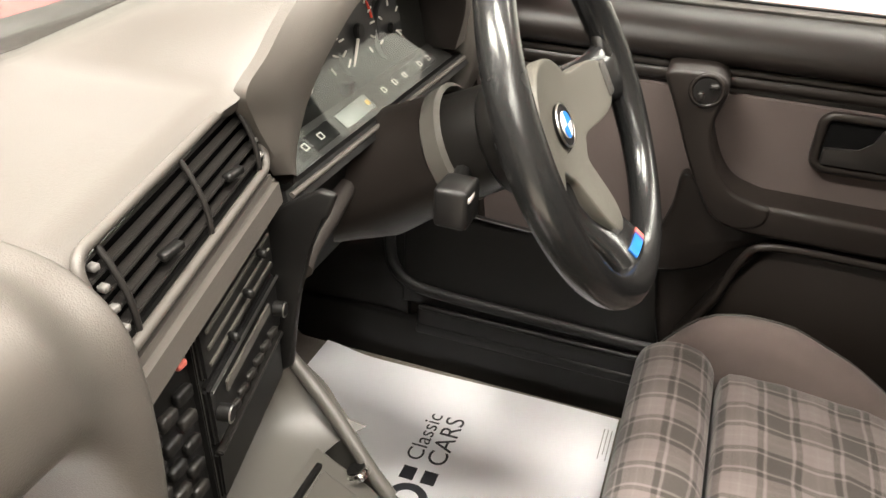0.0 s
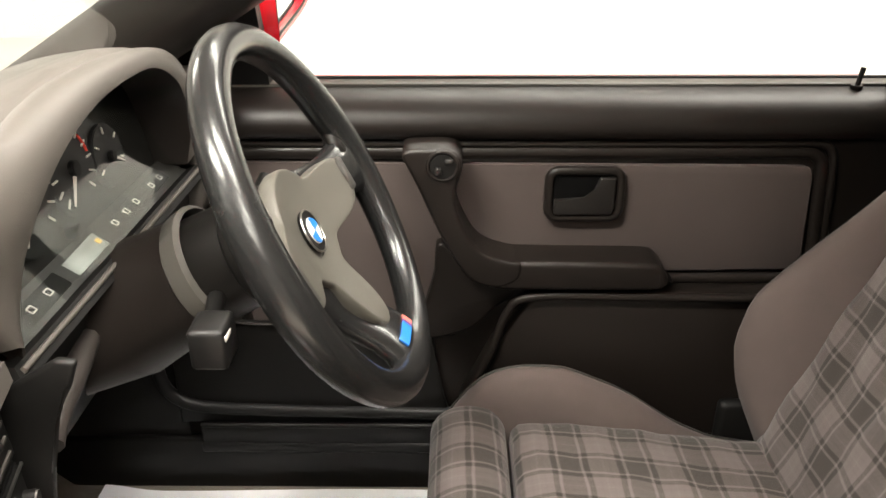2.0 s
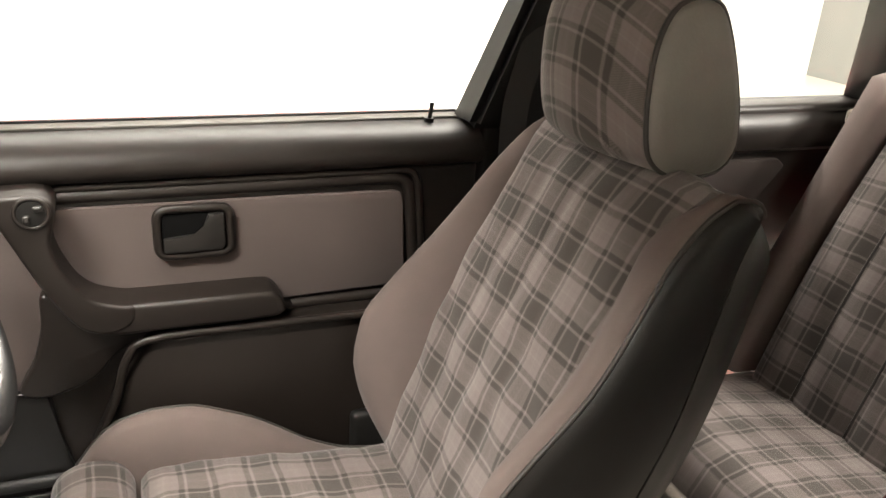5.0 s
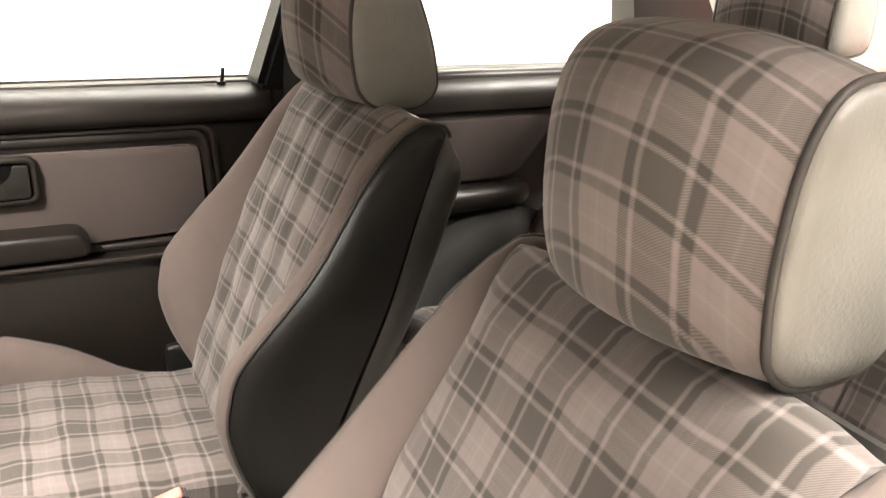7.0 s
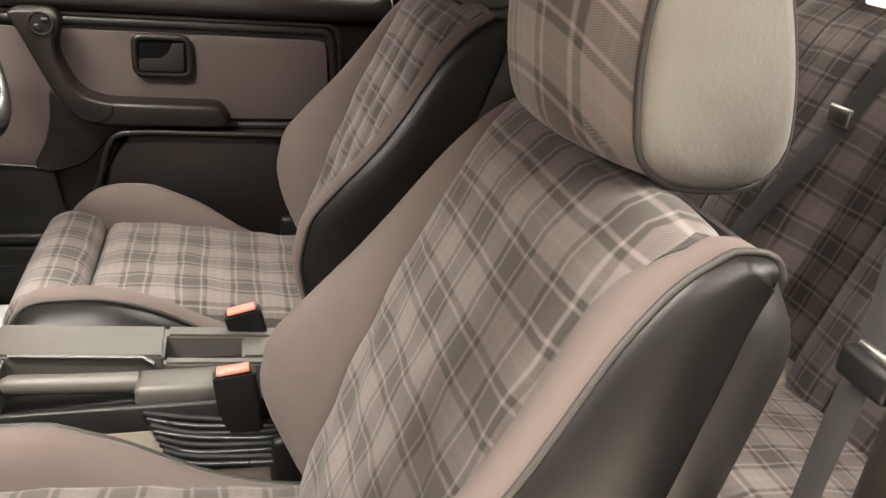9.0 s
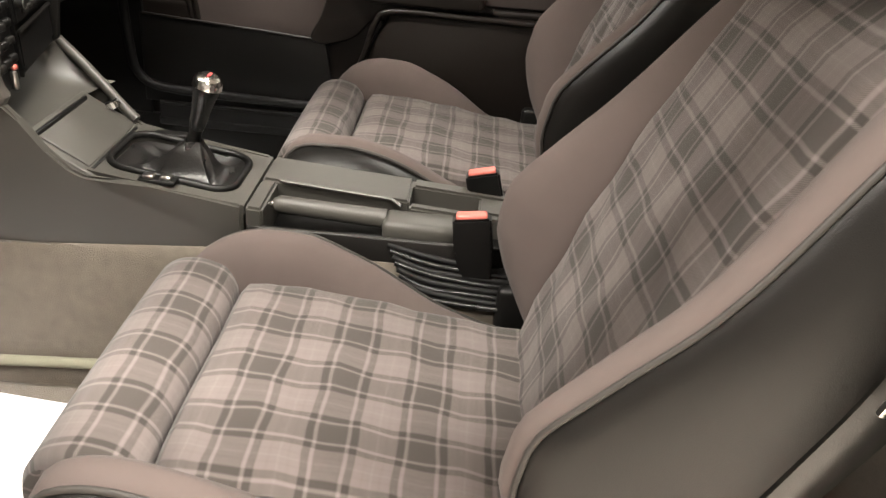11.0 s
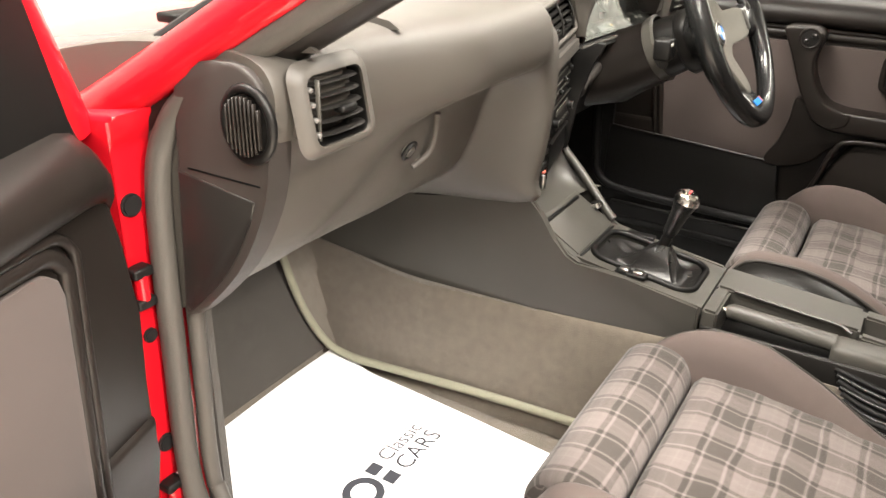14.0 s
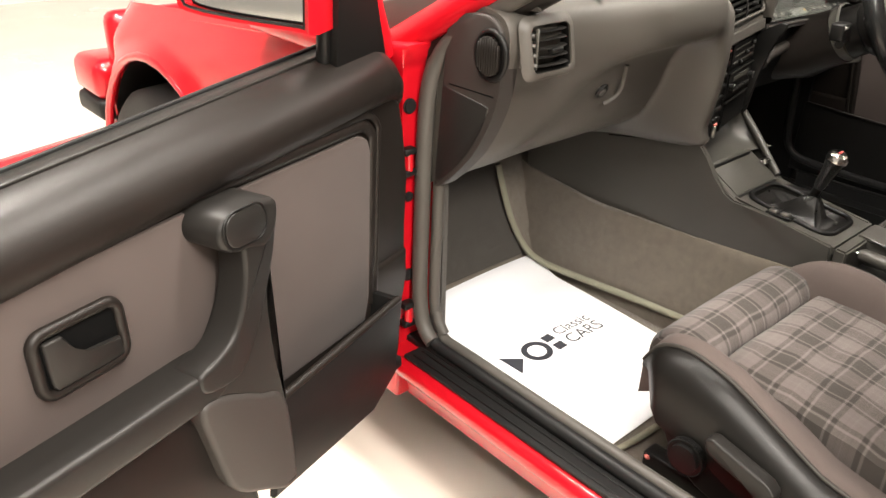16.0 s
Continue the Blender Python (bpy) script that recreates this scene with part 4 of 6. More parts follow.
    for y, x in ((-0.640, -0.33), (-0.490, -0.34)):
        part("top_rib", loft([[(x - 0.07, y - 0.003, 0.955), (x + 0.075, y - 0.003, 0.968), (x + 0.06, y - 0.002, 0.976), (x - 0.05, y - 0.001, 0.990)], [(x - 0.07, y + 0.003, 0.955), (x + 0.075, y + 0.003, 0.968), (x + 0.06, y + 0.002, 0.976), (x - 0.05, y + 0.001, 0.990)]]), DASH, d, "low fin on the dashboard top")
    part("demist_slot", box((-0.56, -0.1, 0.957), (0.05, 0.9, 0.012), 0.003), BLACK, d)
    # hood round the instruments: crease, lip and dark inside
    crease = spline([(-0.296, 0.118, 0.872), (-0.298, 0.102, 0.90), (-0.300, 0.086, 0.932), (-0.296, 0.074, 0.959), (-0.292, 0.10, 0.979), (-0.292, 0.13, 0.999), (-0.292, 0.171, 1.018), (-0.292, 0.225, 1.031), (-0.292, 0.303, 1.035), (-0.292, 0.39, 1.030), (-0.292, 0.46, 1.019), (-0.292, 0.525, 1.0), (-0.292, 0.566, 0.966), (-0.292, 0.578, 0.92), (-0.294, 0.572, 0.865)], 60)
    edge = spline([(-0.297, 0.130, 0.856), (-0.296, 0.135, 0.878), (-0.294, 0.142, 0.900), (-0.289, 0.149, 0.925), (-0.283, 0.157, 0.945), (-0.278, 0.170, 0.963), (-0.272, 0.200, 0.988), (-0.270, 0.243, 1.004), (-0.270, 0.30, 1.013), (-0.270, 0.375, 1.013), (-0.271, 0.43, 1.005), (-0.274, 0.485, 0.980), (-0.279, 0.520, 0.950), (-0.282, 0.535, 0.91), (-0.294, 0.537, 0.862)], 60)
    rings = [[p + V(-0.012, 0, -0.003) for p in crease], crease]
    for w, out in ((0.3, 0.0045), (0.6, 0.0065), (0.85, 0.0045), (1.0, 0.0)):
        rings.append([a.lerp(c, w) + V(out, 0, out) for a, c in zip(crease, edge)])
    part("instrument_hood", loft(rings, close=False, cap=False), DASH, d, "rounded charcoal hood over the instruments", angle=50)
    rings = [edge]
    for dx, k in ((-0.005, 0.985), (-0.030, 0.965), (-0.060, 0.95)):
        rings.append([V(p.x + dx, 0.345 + (p.y - 0.345) * k, 0.90 + (p.z - 0.90) * k) for p in edge])
    part("hood_lining", loft(rings, close=False, cap=False), DOORVINYL, d, "dark lining inside the hood", angle=50)
    # instruments
    cl = part("instrument_panel", loft([[(x - dx, y, z) for x, y, z in ((-0.330, 0.140, 0.866), (-0.330, 0.542, 0.858), (-0.346, 0.535, 0.965), (-0.349, 0.49, 0.99), (-0.350, 0.28, 0.99), (-0.345, 0.19, 0.965), (-0.338, 0.148, 0.92))] for dx in (0.0, 0.010)]), GRIP, d, "dark grey instrument panel with round black dials")

    def face_x(z):
        return -0.330 - 0.132 * (z - 0.866)

    def dial(y, z, r, start=225, sweep=270, n=13, hand=235):
        o = part("dial", disc((face_x(z) + 0.001, y, z), (1, 0, 0.132), r, 0.006, 36, 0.001), DIAL, cl)
        for i in range(n):
            a = radians(start - sweep * i / (n - 1))
            c, s_ = math.cos(a), math.sin(a)
            part("dial_mark", tube([(face_x(z + q * s_) + 0.005, y + q * c, z + q * s_) for q in (0.70 * r, 0.90 * r)], 0.0011, 5), MARK, o)
        a = radians(hand)
        part("pointer", tube([(face_x(z) + 0.007, y, z), (face_x(z + 0.8 * r * math.sin(a)) + 0.007, y + 0.8 * r * math.cos(a), z + 0.8 * r * math.sin(a))], [0.0022, 0.001], 6), MARK, o)
        part("dial_hub", disc((face_x(z) + 0.007, y, z), (1, 0, 0.132), 0.18 * r, 0.006, 20, 0.001), BLACK, o)
        return o
    dial(0.190, 0.930, 0.030, hand=300, n=5)
    dial(0.248, 0.935, 0.050)
    tach = dial(0.338, 0.931, 0.046)
    dial(0.418, 0.915, 0.034, start=200, sweep=220, n=5, hand=330)
    part("red_zone", tube([(face_x(0.931 + 0.037 * math.sin(a)) + 0.005, 0.338 + 0.037 * math.cos(a), 0.931 + 0.037 * math.sin(a)) for a in [radians(40 - 8 * i) for i in range(5)]], 0.0014, 6), material("red_dial_zone", (0.6, 0.05, 0.03), 0.5), tach, "red warning arc")
    part("trip_button", box((-0.326, 0.297, 0.884), (0.012, 0.014, 0.012), 0.002), BLACK, cl)
    strip = [(-0.303, 0.134, 0.857), (-0.301, 0.548, 0.850), (-0.328, 0.538, 0.868), (-0.330, 0.142, 0.876)]
    warn = part("warning_strip", loft([strip, [(x - 0.006, y, z - 0.006) for x, y, z in strip]]), GRIP, d, "dark grey warning lamp strip")
    grey = material("grey_warning_lens", (0.16, 0.17, 0.16), 0.3)
    tilt = Matrix.Rotation(radians(35), 4, "Y")
    for y, w, m in ((0.205, 0.075, BLACK), (0.292, 0.068, grey), (0.425, 0.165, BLACK)):
        part("lens_bar", box((0, 0, 0), (0.019, w, 0.002), 0.0006, 1, rot=Matrix.Translation((-0.3155, y, 0.8655 - 0.018 * (y - 0.14))) @ tilt), m, warn)
    for y in (0.185, 0.215, 0.362, 0.392, 0.420, 0.468, 0.494):
        part("warning_lamp", box((0, 0, 0), (0.007, 0.001, 0.001), 0.0003, 1, rot=Matrix.Translation((-0.3145, y - 0.0035, 0.8672 - 0.018 * (y - 0.14))) @ tilt), MARK, warn)
        part("warning_lamp", box((0, 0, 0), (0.007, 0.001, 0.001), 0.0003, 1, rot=Matrix.Translation((-0.3145, y + 0.0035, 0.8672 - 0.018 * (y - 0.14))) @ tilt), MARK, warn)
        part("warning_lamp", box((0, 0, 0), (0.0012, 0.007, 0.001), 0.0003, 1, rot=Matrix.Translation((-0.3120, y, 0.8655 - 0.018 * (y - 0.14))) @ tilt), MARK, warn)
        part("warning_lamp", box((0, 0, 0), (0.0012, 0.007, 0.001), 0.0003, 1, rot=Matrix.Translation((-0.3172, y, 0.8690 - 0.018 * (y - 0.14))) @ tilt), MARK, warn)
    part("amber_lamp", box((0, 0, 0), (0.006, 0.006, 0.0015), 0.0004, 1, rot=Matrix.Translation((-0.314, 0.318, 0.8642)) @ tilt), material("amber_lens", (0.55, 0.35, 0.08), 0.3), warn)
    glass = sheet(lambda u, v: V(-0.301 - 0.045 * (1 - (1 - u) ** 2.4), 0.136 + 0.40 * v, 0.858 - 0.007 * v + 0.145 * u), 8, 2, 0.0015)
    part("panel_glass", glass, COVERGLASS, d, "clear instrument cover").visible_shadow = False
    # lower driver's side
    part("lower_shelf", loft([[(-0.299, 0.120, 0.855), (-0.297, 0.58, 0.847), (-0.34, 0.58, 0.842), (-0.35, 0.120, 0.848)], [(-0.290, 0.112, 0.843), (-0.287, 0.60, 0.834), (-0.34, 0.60, 0.828), (-0.35, 0.112, 0.834)]]), BLACK, d, "black edge under the instruments")
    part("shelf_bead", tube([(-0.294, 0.122, 0.851), (-0.292, 0.57, 0.843)], 0.0028, 8), DASH, d)
    part("knee_panel", loft([[(-0.312, 0.125, 0.834), (-0.308, 0.64, 0.826), (-0.36, 0.64, 0.826), (-0.36, 0.125, 0.834)], [(-0.318, 0.15, 0.76), (-0.318, 0.64, 0.75), (-0.40, 0.64, 0.73), (-0.40, 0.15, 0.74)], [(-0.345, 0.16, 0.695), (-0.345, 0.64, 0.69), (-0.45, 0.64, 0.68), (-0.45, 0.16, 0.685)]]), BLACK, d, "black lower dash panel")
    endp = [(-0.56, 0.72), (-0.56, 0.945), (-0.42, 0.958), (-0.315, 0.953), (-0.285, 0.938), (-0.272, 0.905), (-0.278, 0.85), (-0.30, 0.78), (-0.34, 0.72)]
    part("end_panel", prism(endp, 0.572, 0.668, "y", 0.016, 4), DASH, d, "rounded end of the dash by the driver's door", angle=50)
    # vent by the driver's door
    v = part("door_side_vent", box((-0.278, 0.607, 0.905), (0.016, 0.052, 0.090), 0.006, 3), BLACK, d, "black slatted side vent")
    for i in range(6):
        part("vent_slat", box((-0.268, 0.607, 0.872 + 0.013 * i), (0.008, 0.044, 0.003), 0.001, 1), CONSOLE, v)
    return d, row


dash, fascia_row = dashboard()


def passenger_fittings(d):
    # square vent with its frame
    c = V(-0.268, -0.616, 0.914)
    lean = 0.20
    ring_pts = [c + V(0.016 - lean * z, y, z) for y, z in rounded(-0.042, -0.033, 0.043, 0.034, 0.011)]
    wide_pts = [c + V(0.004 - lean * z, y, z) for y, z in rounded(-0.056, -0.046, 0.060, 0.046, 0.018)]
    deep_pts = [c + V(-0.030 - lean * z, y * 0.98, z * 0.96) for y, z in rounded(-0.042, -0.033, 0.043, 0.034, 0.011)]
    fr = part("vent_frame", loft([wide_pts, [a.lerp(e, 0.5) + V(0.005, 0, 0) for a, e in zip(wide_pts, ring_pts)], ring_pts, deep_pts], cap=False), DASH, d, "raised charcoal vent surround", angle=60)
    part("vent_well", loft([[p + V(0.003, 0, 0) for p in deep_pts], deep_pts]), RECESS, fr)
    part("vent_lining", loft([[c + (p - c) * 0.985 + V(-0.003, 0, 0) for p in ring_pts], [c + (p - c) * 0.985 for p in deep_pts]], cap=False), BLACK, fr)
    for i in range(5):
        z = -0.024 + 0.012 * i
        part("vent_slat", tube(spline([c + V(0.002 - lean * z, -0.030, z), c + V(0.010 - lean * z, -0.022, z), c + V(0.012 - lean * z, 0.005, z), c + V(0.010 - lean * z, 0.030, z), c + V(0.002 - lean * z, 0.038, z)], 12), 0.0065, 8, flat=0.22, up=(0, 0, 1)), GRIP, fr)
    part("vent_bar", box(c + V(0.012, -0.029, 0), (0.006, 0.003, 0.060), 0.001, 1), CONSOLE, fr)
    for i in range(4):
        z = -0.021 + 0.014 * i
        part("thumb_wheel_tooth", box(c + V(0.013 - lean * z, -0.037, z), (0.008, 0.0055, 0.0055), 0.0015, 1), THUMB, fr, "worn bright thumb wheel")
    part("vent_tab", box(c + V(0.016, 0.008, -0.003), (0.014, 0.024, 0.008), 0.002, 1), BLACK, fr)
    # round speaker grille at the end of the dash
    sc = V(-0.303, -0.682, 0.903)
    sp = part("speaker_ring", tube([sc + V(0.030 * math.cos(a), -0.0085, 0.035 * math.sin(a)) for a in [2 * math.pi * i / 40 for i in range(40)]], 0.005, 8, closed=True), BLACK, d, "round black speaker grille")
    part("speaker_plate", disc(sc + V(0, -0.006, 0), (0, -1, 0), 0.029, 0.010, 32), BLACK, sp)
    for i in range(9):
        k = -0.020 + 0.005 * i
        hgt = 2.2 * math.sqrt(max(0.0001, 0.0265 ** 2 - k * k))
        part("grille_bar", box(sc + V(k, -0.0155, 0), (0.0024, 0.006, hgt), 0.001, 1), DOORVINYL, sp)
    # glovebox lid line, lock and pull
    def on_face(y, z):
        r = fascia_row(y)
        best = [p for p in r if p[2] < 0.93 and p[0] > -0.50]
        best = sorted(best, key=lambda p: abs(p[2] - z))[:2]
        return V(0.5 * (best[0][0] + best[1][0]), y, z)
    lk = on_face(-0.405, 0.800)
    lock = part("lock_ring", tube([lk + V(0.006 + 0.010 * math.sin(a) * 0.6, 0.011 * math.cos(a), 0.011 * math.sin(a)) for a in [2 * math.pi * i / 24 for i in range(24)]], 0.003, 6, closed=True), BLACK, d, "black glovebox lock")
    part("lock_barrel", disc(lk + V(0.004, 0, 0), (1, 0, -0.6), 0.008, 0.01, 20, 0.001), SILVER, lock)
    pull = spline([on_face(-0.362, 0.842) + V(0.004, 0, 0), on_face(-0.356, 0.815) + V(0.010, 0, 0), on_face(-0.364, 0.788) + V(0.012, 0, 0), on_face(-0.388, 0.772) + V(0.010, 0, 0)], 12)
    part("lid_pull", tube(pull, 0.0042, 10, flat=0.7), DASH, d, "curved glovebox pull")
    # end cheek of the dash towards the door; darker vinyl stands for the post's shadow
    cheek = [(-0.43, 0.655), (-0.405, 0.925)] + [(p.x, p.z) for p in spline([(-0.375, 0, 0.952), (-0.325, 0, 0.960), (-0.291, 0, 0.946), (-0.281, 0, 0.905), (-0.283, 0, 0.860), (-0.298, 0, 0.805), (-0.338, 0, 0.735), (-0.405, 0, 0.665)], 22)]
    ck = part("end_cheek", prism(cheek, -0.690, -0.658, "y", 0.013, 4), LOWERTRIM, d, "end cheek of the dash, darkened for shade", angle=60)
    low = [(-0.41, 0.838)] + [(x - 0.012, z) for x, z in cheek[8:] if z < 0.839] + [(-0.425, 0.672)]
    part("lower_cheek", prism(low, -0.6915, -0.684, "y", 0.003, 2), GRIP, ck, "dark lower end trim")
    part("cheek_seam", box((-0.345, -0.6895, 0.842), (0.10, 0.002, 0.0022), 0.0005, 1), RECESS, ck)


passenger_fittings(dash)


# ---- centre stack facing the driver ----
def stack_x(y):
    return -0.289 - 0.235 * y


def centre_stack():
    s = thing("centre_stack", (-0.28, 0, 0.66), "black centre stack with twin vents, radio and heater controls", "centre console")
    Y1 = 0.108

    def P3(y, dx, z):
        return V(stack_x(y) + dx, y, z)

    def slab(nm, y0, y1, z0, z1, dx0, dx1, depth, mat, par=None, lab="", bev=0.003):
        """A panel that follows the turned face; dx0 at its foot, dx1 at its head."""
        bm = loft([[P3(y0, dx0, z0), P3(y1, dx0, z0), P3(y1, dx1, z1), P3(y0, dx1, z1)], [P3(y0, dx0 - depth, z0), P3(y1, dx0 - depth, z0), P3(y1, dx1 - depth, z1), P3(y0, dx1 - depth, z1)]])
        if bev:
            bmesh.ops.bevel(bm, geom=bm.edges[:], offset=bev, segments=2, affect="EDGES", clamp_overlap=True)
        return part(nm, bm, mat, par or s, lab)
    slab("stack_body", -0.1495, Y1, 0.66, 0.940, -0.012, -0.034, 0.10, BLACK)
    frame_pts = [P3(y, dx, z) for y, z, dx in [(yy, zz, 0.012 - 0.34 * (zz - 0.889)) for yy, zz in rounded(-0.143, 0.888, 0.101, 0.946, 0.012)]]
    part("vent_frame", tube(frame_pts, 0.0036, 10, closed=True), DASH, s, "rounded charcoal vent surround")
    slab("vent_shadow_gap", -0.148, 0.106, 0.874, 0.889, 0.006, 0.006, 0.02, BLACK)
    slab("vent_sill", -0.1495, Y1 + 0.003, 0.848, 0.877, 0.022, 0.018, 0.04, DASH, lab="broad flat charcoal strip under the vents", bev=0.006)
    tops = slab("vent_well", -0.144, 0.102, 0.888, 0.946, -0.008, -0.024, 0.010, RECESS, lab="twin centre vents", bev=0.001)

    def lean(z):
        return 0.010 - 0.34 * (z - 0.889)
    for i in range(5):
        z = 0.8955 + 0.0104 * i
        slab("vent_slat", -0.136, 0.094, z, z + 0.0030, lean(z), lean(z), 0.008, GRIP, tops, bev=0.0008)
    for y in (-0.120, -0.014, 0.084):
        path = spline([P3(y, lean(z) + 0.001 + e, z) for z, e in ((0.890, 0.0), (0.905, 0.004), (0.918, 0.005), (0.932, 0.003), (0.945, -0.001))], 11)
        part("vent_divider", tube(path, 0.0021, 8), GRIP, tops)
    for y in (-0.130, 0.093):
        for k in range(4):
            part("thumb_wheel_tooth", box(P3(y, lean(0.898 + 0.012 * k) + 0.001, 0.899 + 0.012 * k), (0.006, 0.0055, 0.0045), 0.001, 1), THUMB, tops, "worn bright thumb wheel")
    for y in (-0.066, 0.040):
        part("vent_tab", box(P3(y, 0.007, 0.9085), (0.008, 0.020, 0.006), 0.0015, 1), BLACK, tops)
    # control panel: switches towards the passenger, heater and radio towards the driver
    k = slab("control_panel", -0.146, Y1 - 0.004, 0.664, 0.846, 0.006, 0.002, 0.02, BLACK, lab="black panel of switches, heater and radio")
    for i in range(6):
        for j in range(3):
            part("push_button", box(P3(-0.130 + 0.023 * j, 0.008, 0.700 + 0.022 * i), (0.007, 0.016, 0.010), 0.0015, 1), BLACK if (i + j) % 3 else GRIP, k)
    slab("panel_rib", -0.064, -0.060, 0.668, 0.842, 0.012, 0.008, 0.008, BLACK, k, bev=0.001)
    h = slab("heater_panel", -0.054, 0.098, 0.792, 0.842, 0.010, 0.008, 0.010, BLACK, lab="black heater control panel")
    for i, z in enumerate((0.801, 0.815, 0.829)):
        slab("slide_slot", -0.044, 0.088, z, z + 0.0025, 0.0115, 0.0115, 0.002, CONSOLE, h, bev=0)
        part("slide_knob", box(P3(-0.01 + 0.035 * i, 0.015, z + 0.001), (0.010, 0.006, 0.008), 0.002, 1), BLACK, h)
    part("hazard_switch", box(P3(-0.084, 0.010, 0.836), (0.006, 0.009, 0.005), 0.0015), REDPLASTIC, h, "small red switch")
    r = slab("radio", -0.054, 0.098, 0.732, 0.786, 0.012, 0.010, 0.014, BLACK, lab="black car radio with grey keys")
    slab("cassette_slot", -0.028, 0.070, 0.765, 0.774, 0.0135, 0.0135, 0.002, CONSOLE, r, bev=0)
    slab("radio_trim", -0.052, 0.096, 0.7835, 0.7855, 0.0135, 0.0135, 0.002, SILVER, r, "thin bright trim line", bev=0)
    for y in (-0.042, 0.086):
        part("radio_knob", disc(P3(y, 0.016, 0.758), (1, 0.22, 0), 0.0070, 0.012, 24, 0.0015), BLACK, r, "black turned knob")
        part("knob_ring", tube([P3(y + 0.0062 * math.cos(a), 0.0215, 0.758 + 0.0062 * math.sin(a)) for a in [2 * math.pi * i / 20 for i in range(20)]], 0.0007, 6, closed=True), SILVER, r)
    for i in range(6):
        part("preset_key", box(P3(-0.022 + 0.018 * i, 0.014, 0.745), (0.005, 0.013, 0.007), 0.001, 1), GRIP, r)
    slab("lower_slot", -0.052, 0.096, 0.676, 0.722, 0.010, 0.010, 0.010, BLACK, k, bev=0.002)
    slab("lower_slot_edge", -0.052, 0.096, 0.722, 0.726, 0.014, 0.014, 0.006, GRIP, k, bev=0.001)
    part("lever_switch", box(P3(-0.108, 0.014, 0.680), (0.008, 0.008, 0.024), 0.003), SILVER, k, "bright lever switch")
    part("red_lamp", box(P3(-0.090, 0.010, 0.690), (0.006, 0.010, 0.006), 0.0015, 1), REDPLASTIC, k)
    # ledge and bolster on the driver's side
    part("side_ledge", tube(spline([(-0.296, 0.128, 0.772), (-0.300, 0.150, 0.780), (-0.305, 0.20, 0.787), (-0.315, 0.255, 0.790)], 10), 0.015, 10, flat=0.8), LOWERTRIM, s, "charcoal ledge beside the column")
    part("side_bolster", prism([(-0.305, 0.842), (-0.262, 0.868), (-0.246, 0.866), (-0.256, 0.842), (-0.278, 0.810), (-0.288, 0.760), (-0.302, 0.670), (-0.330, 0.650), (-0.345, 0.80)], 0.110, 0.119, "y", 0.004, 3), BLACK, s, "dark edge of the stack")


centre_stack()


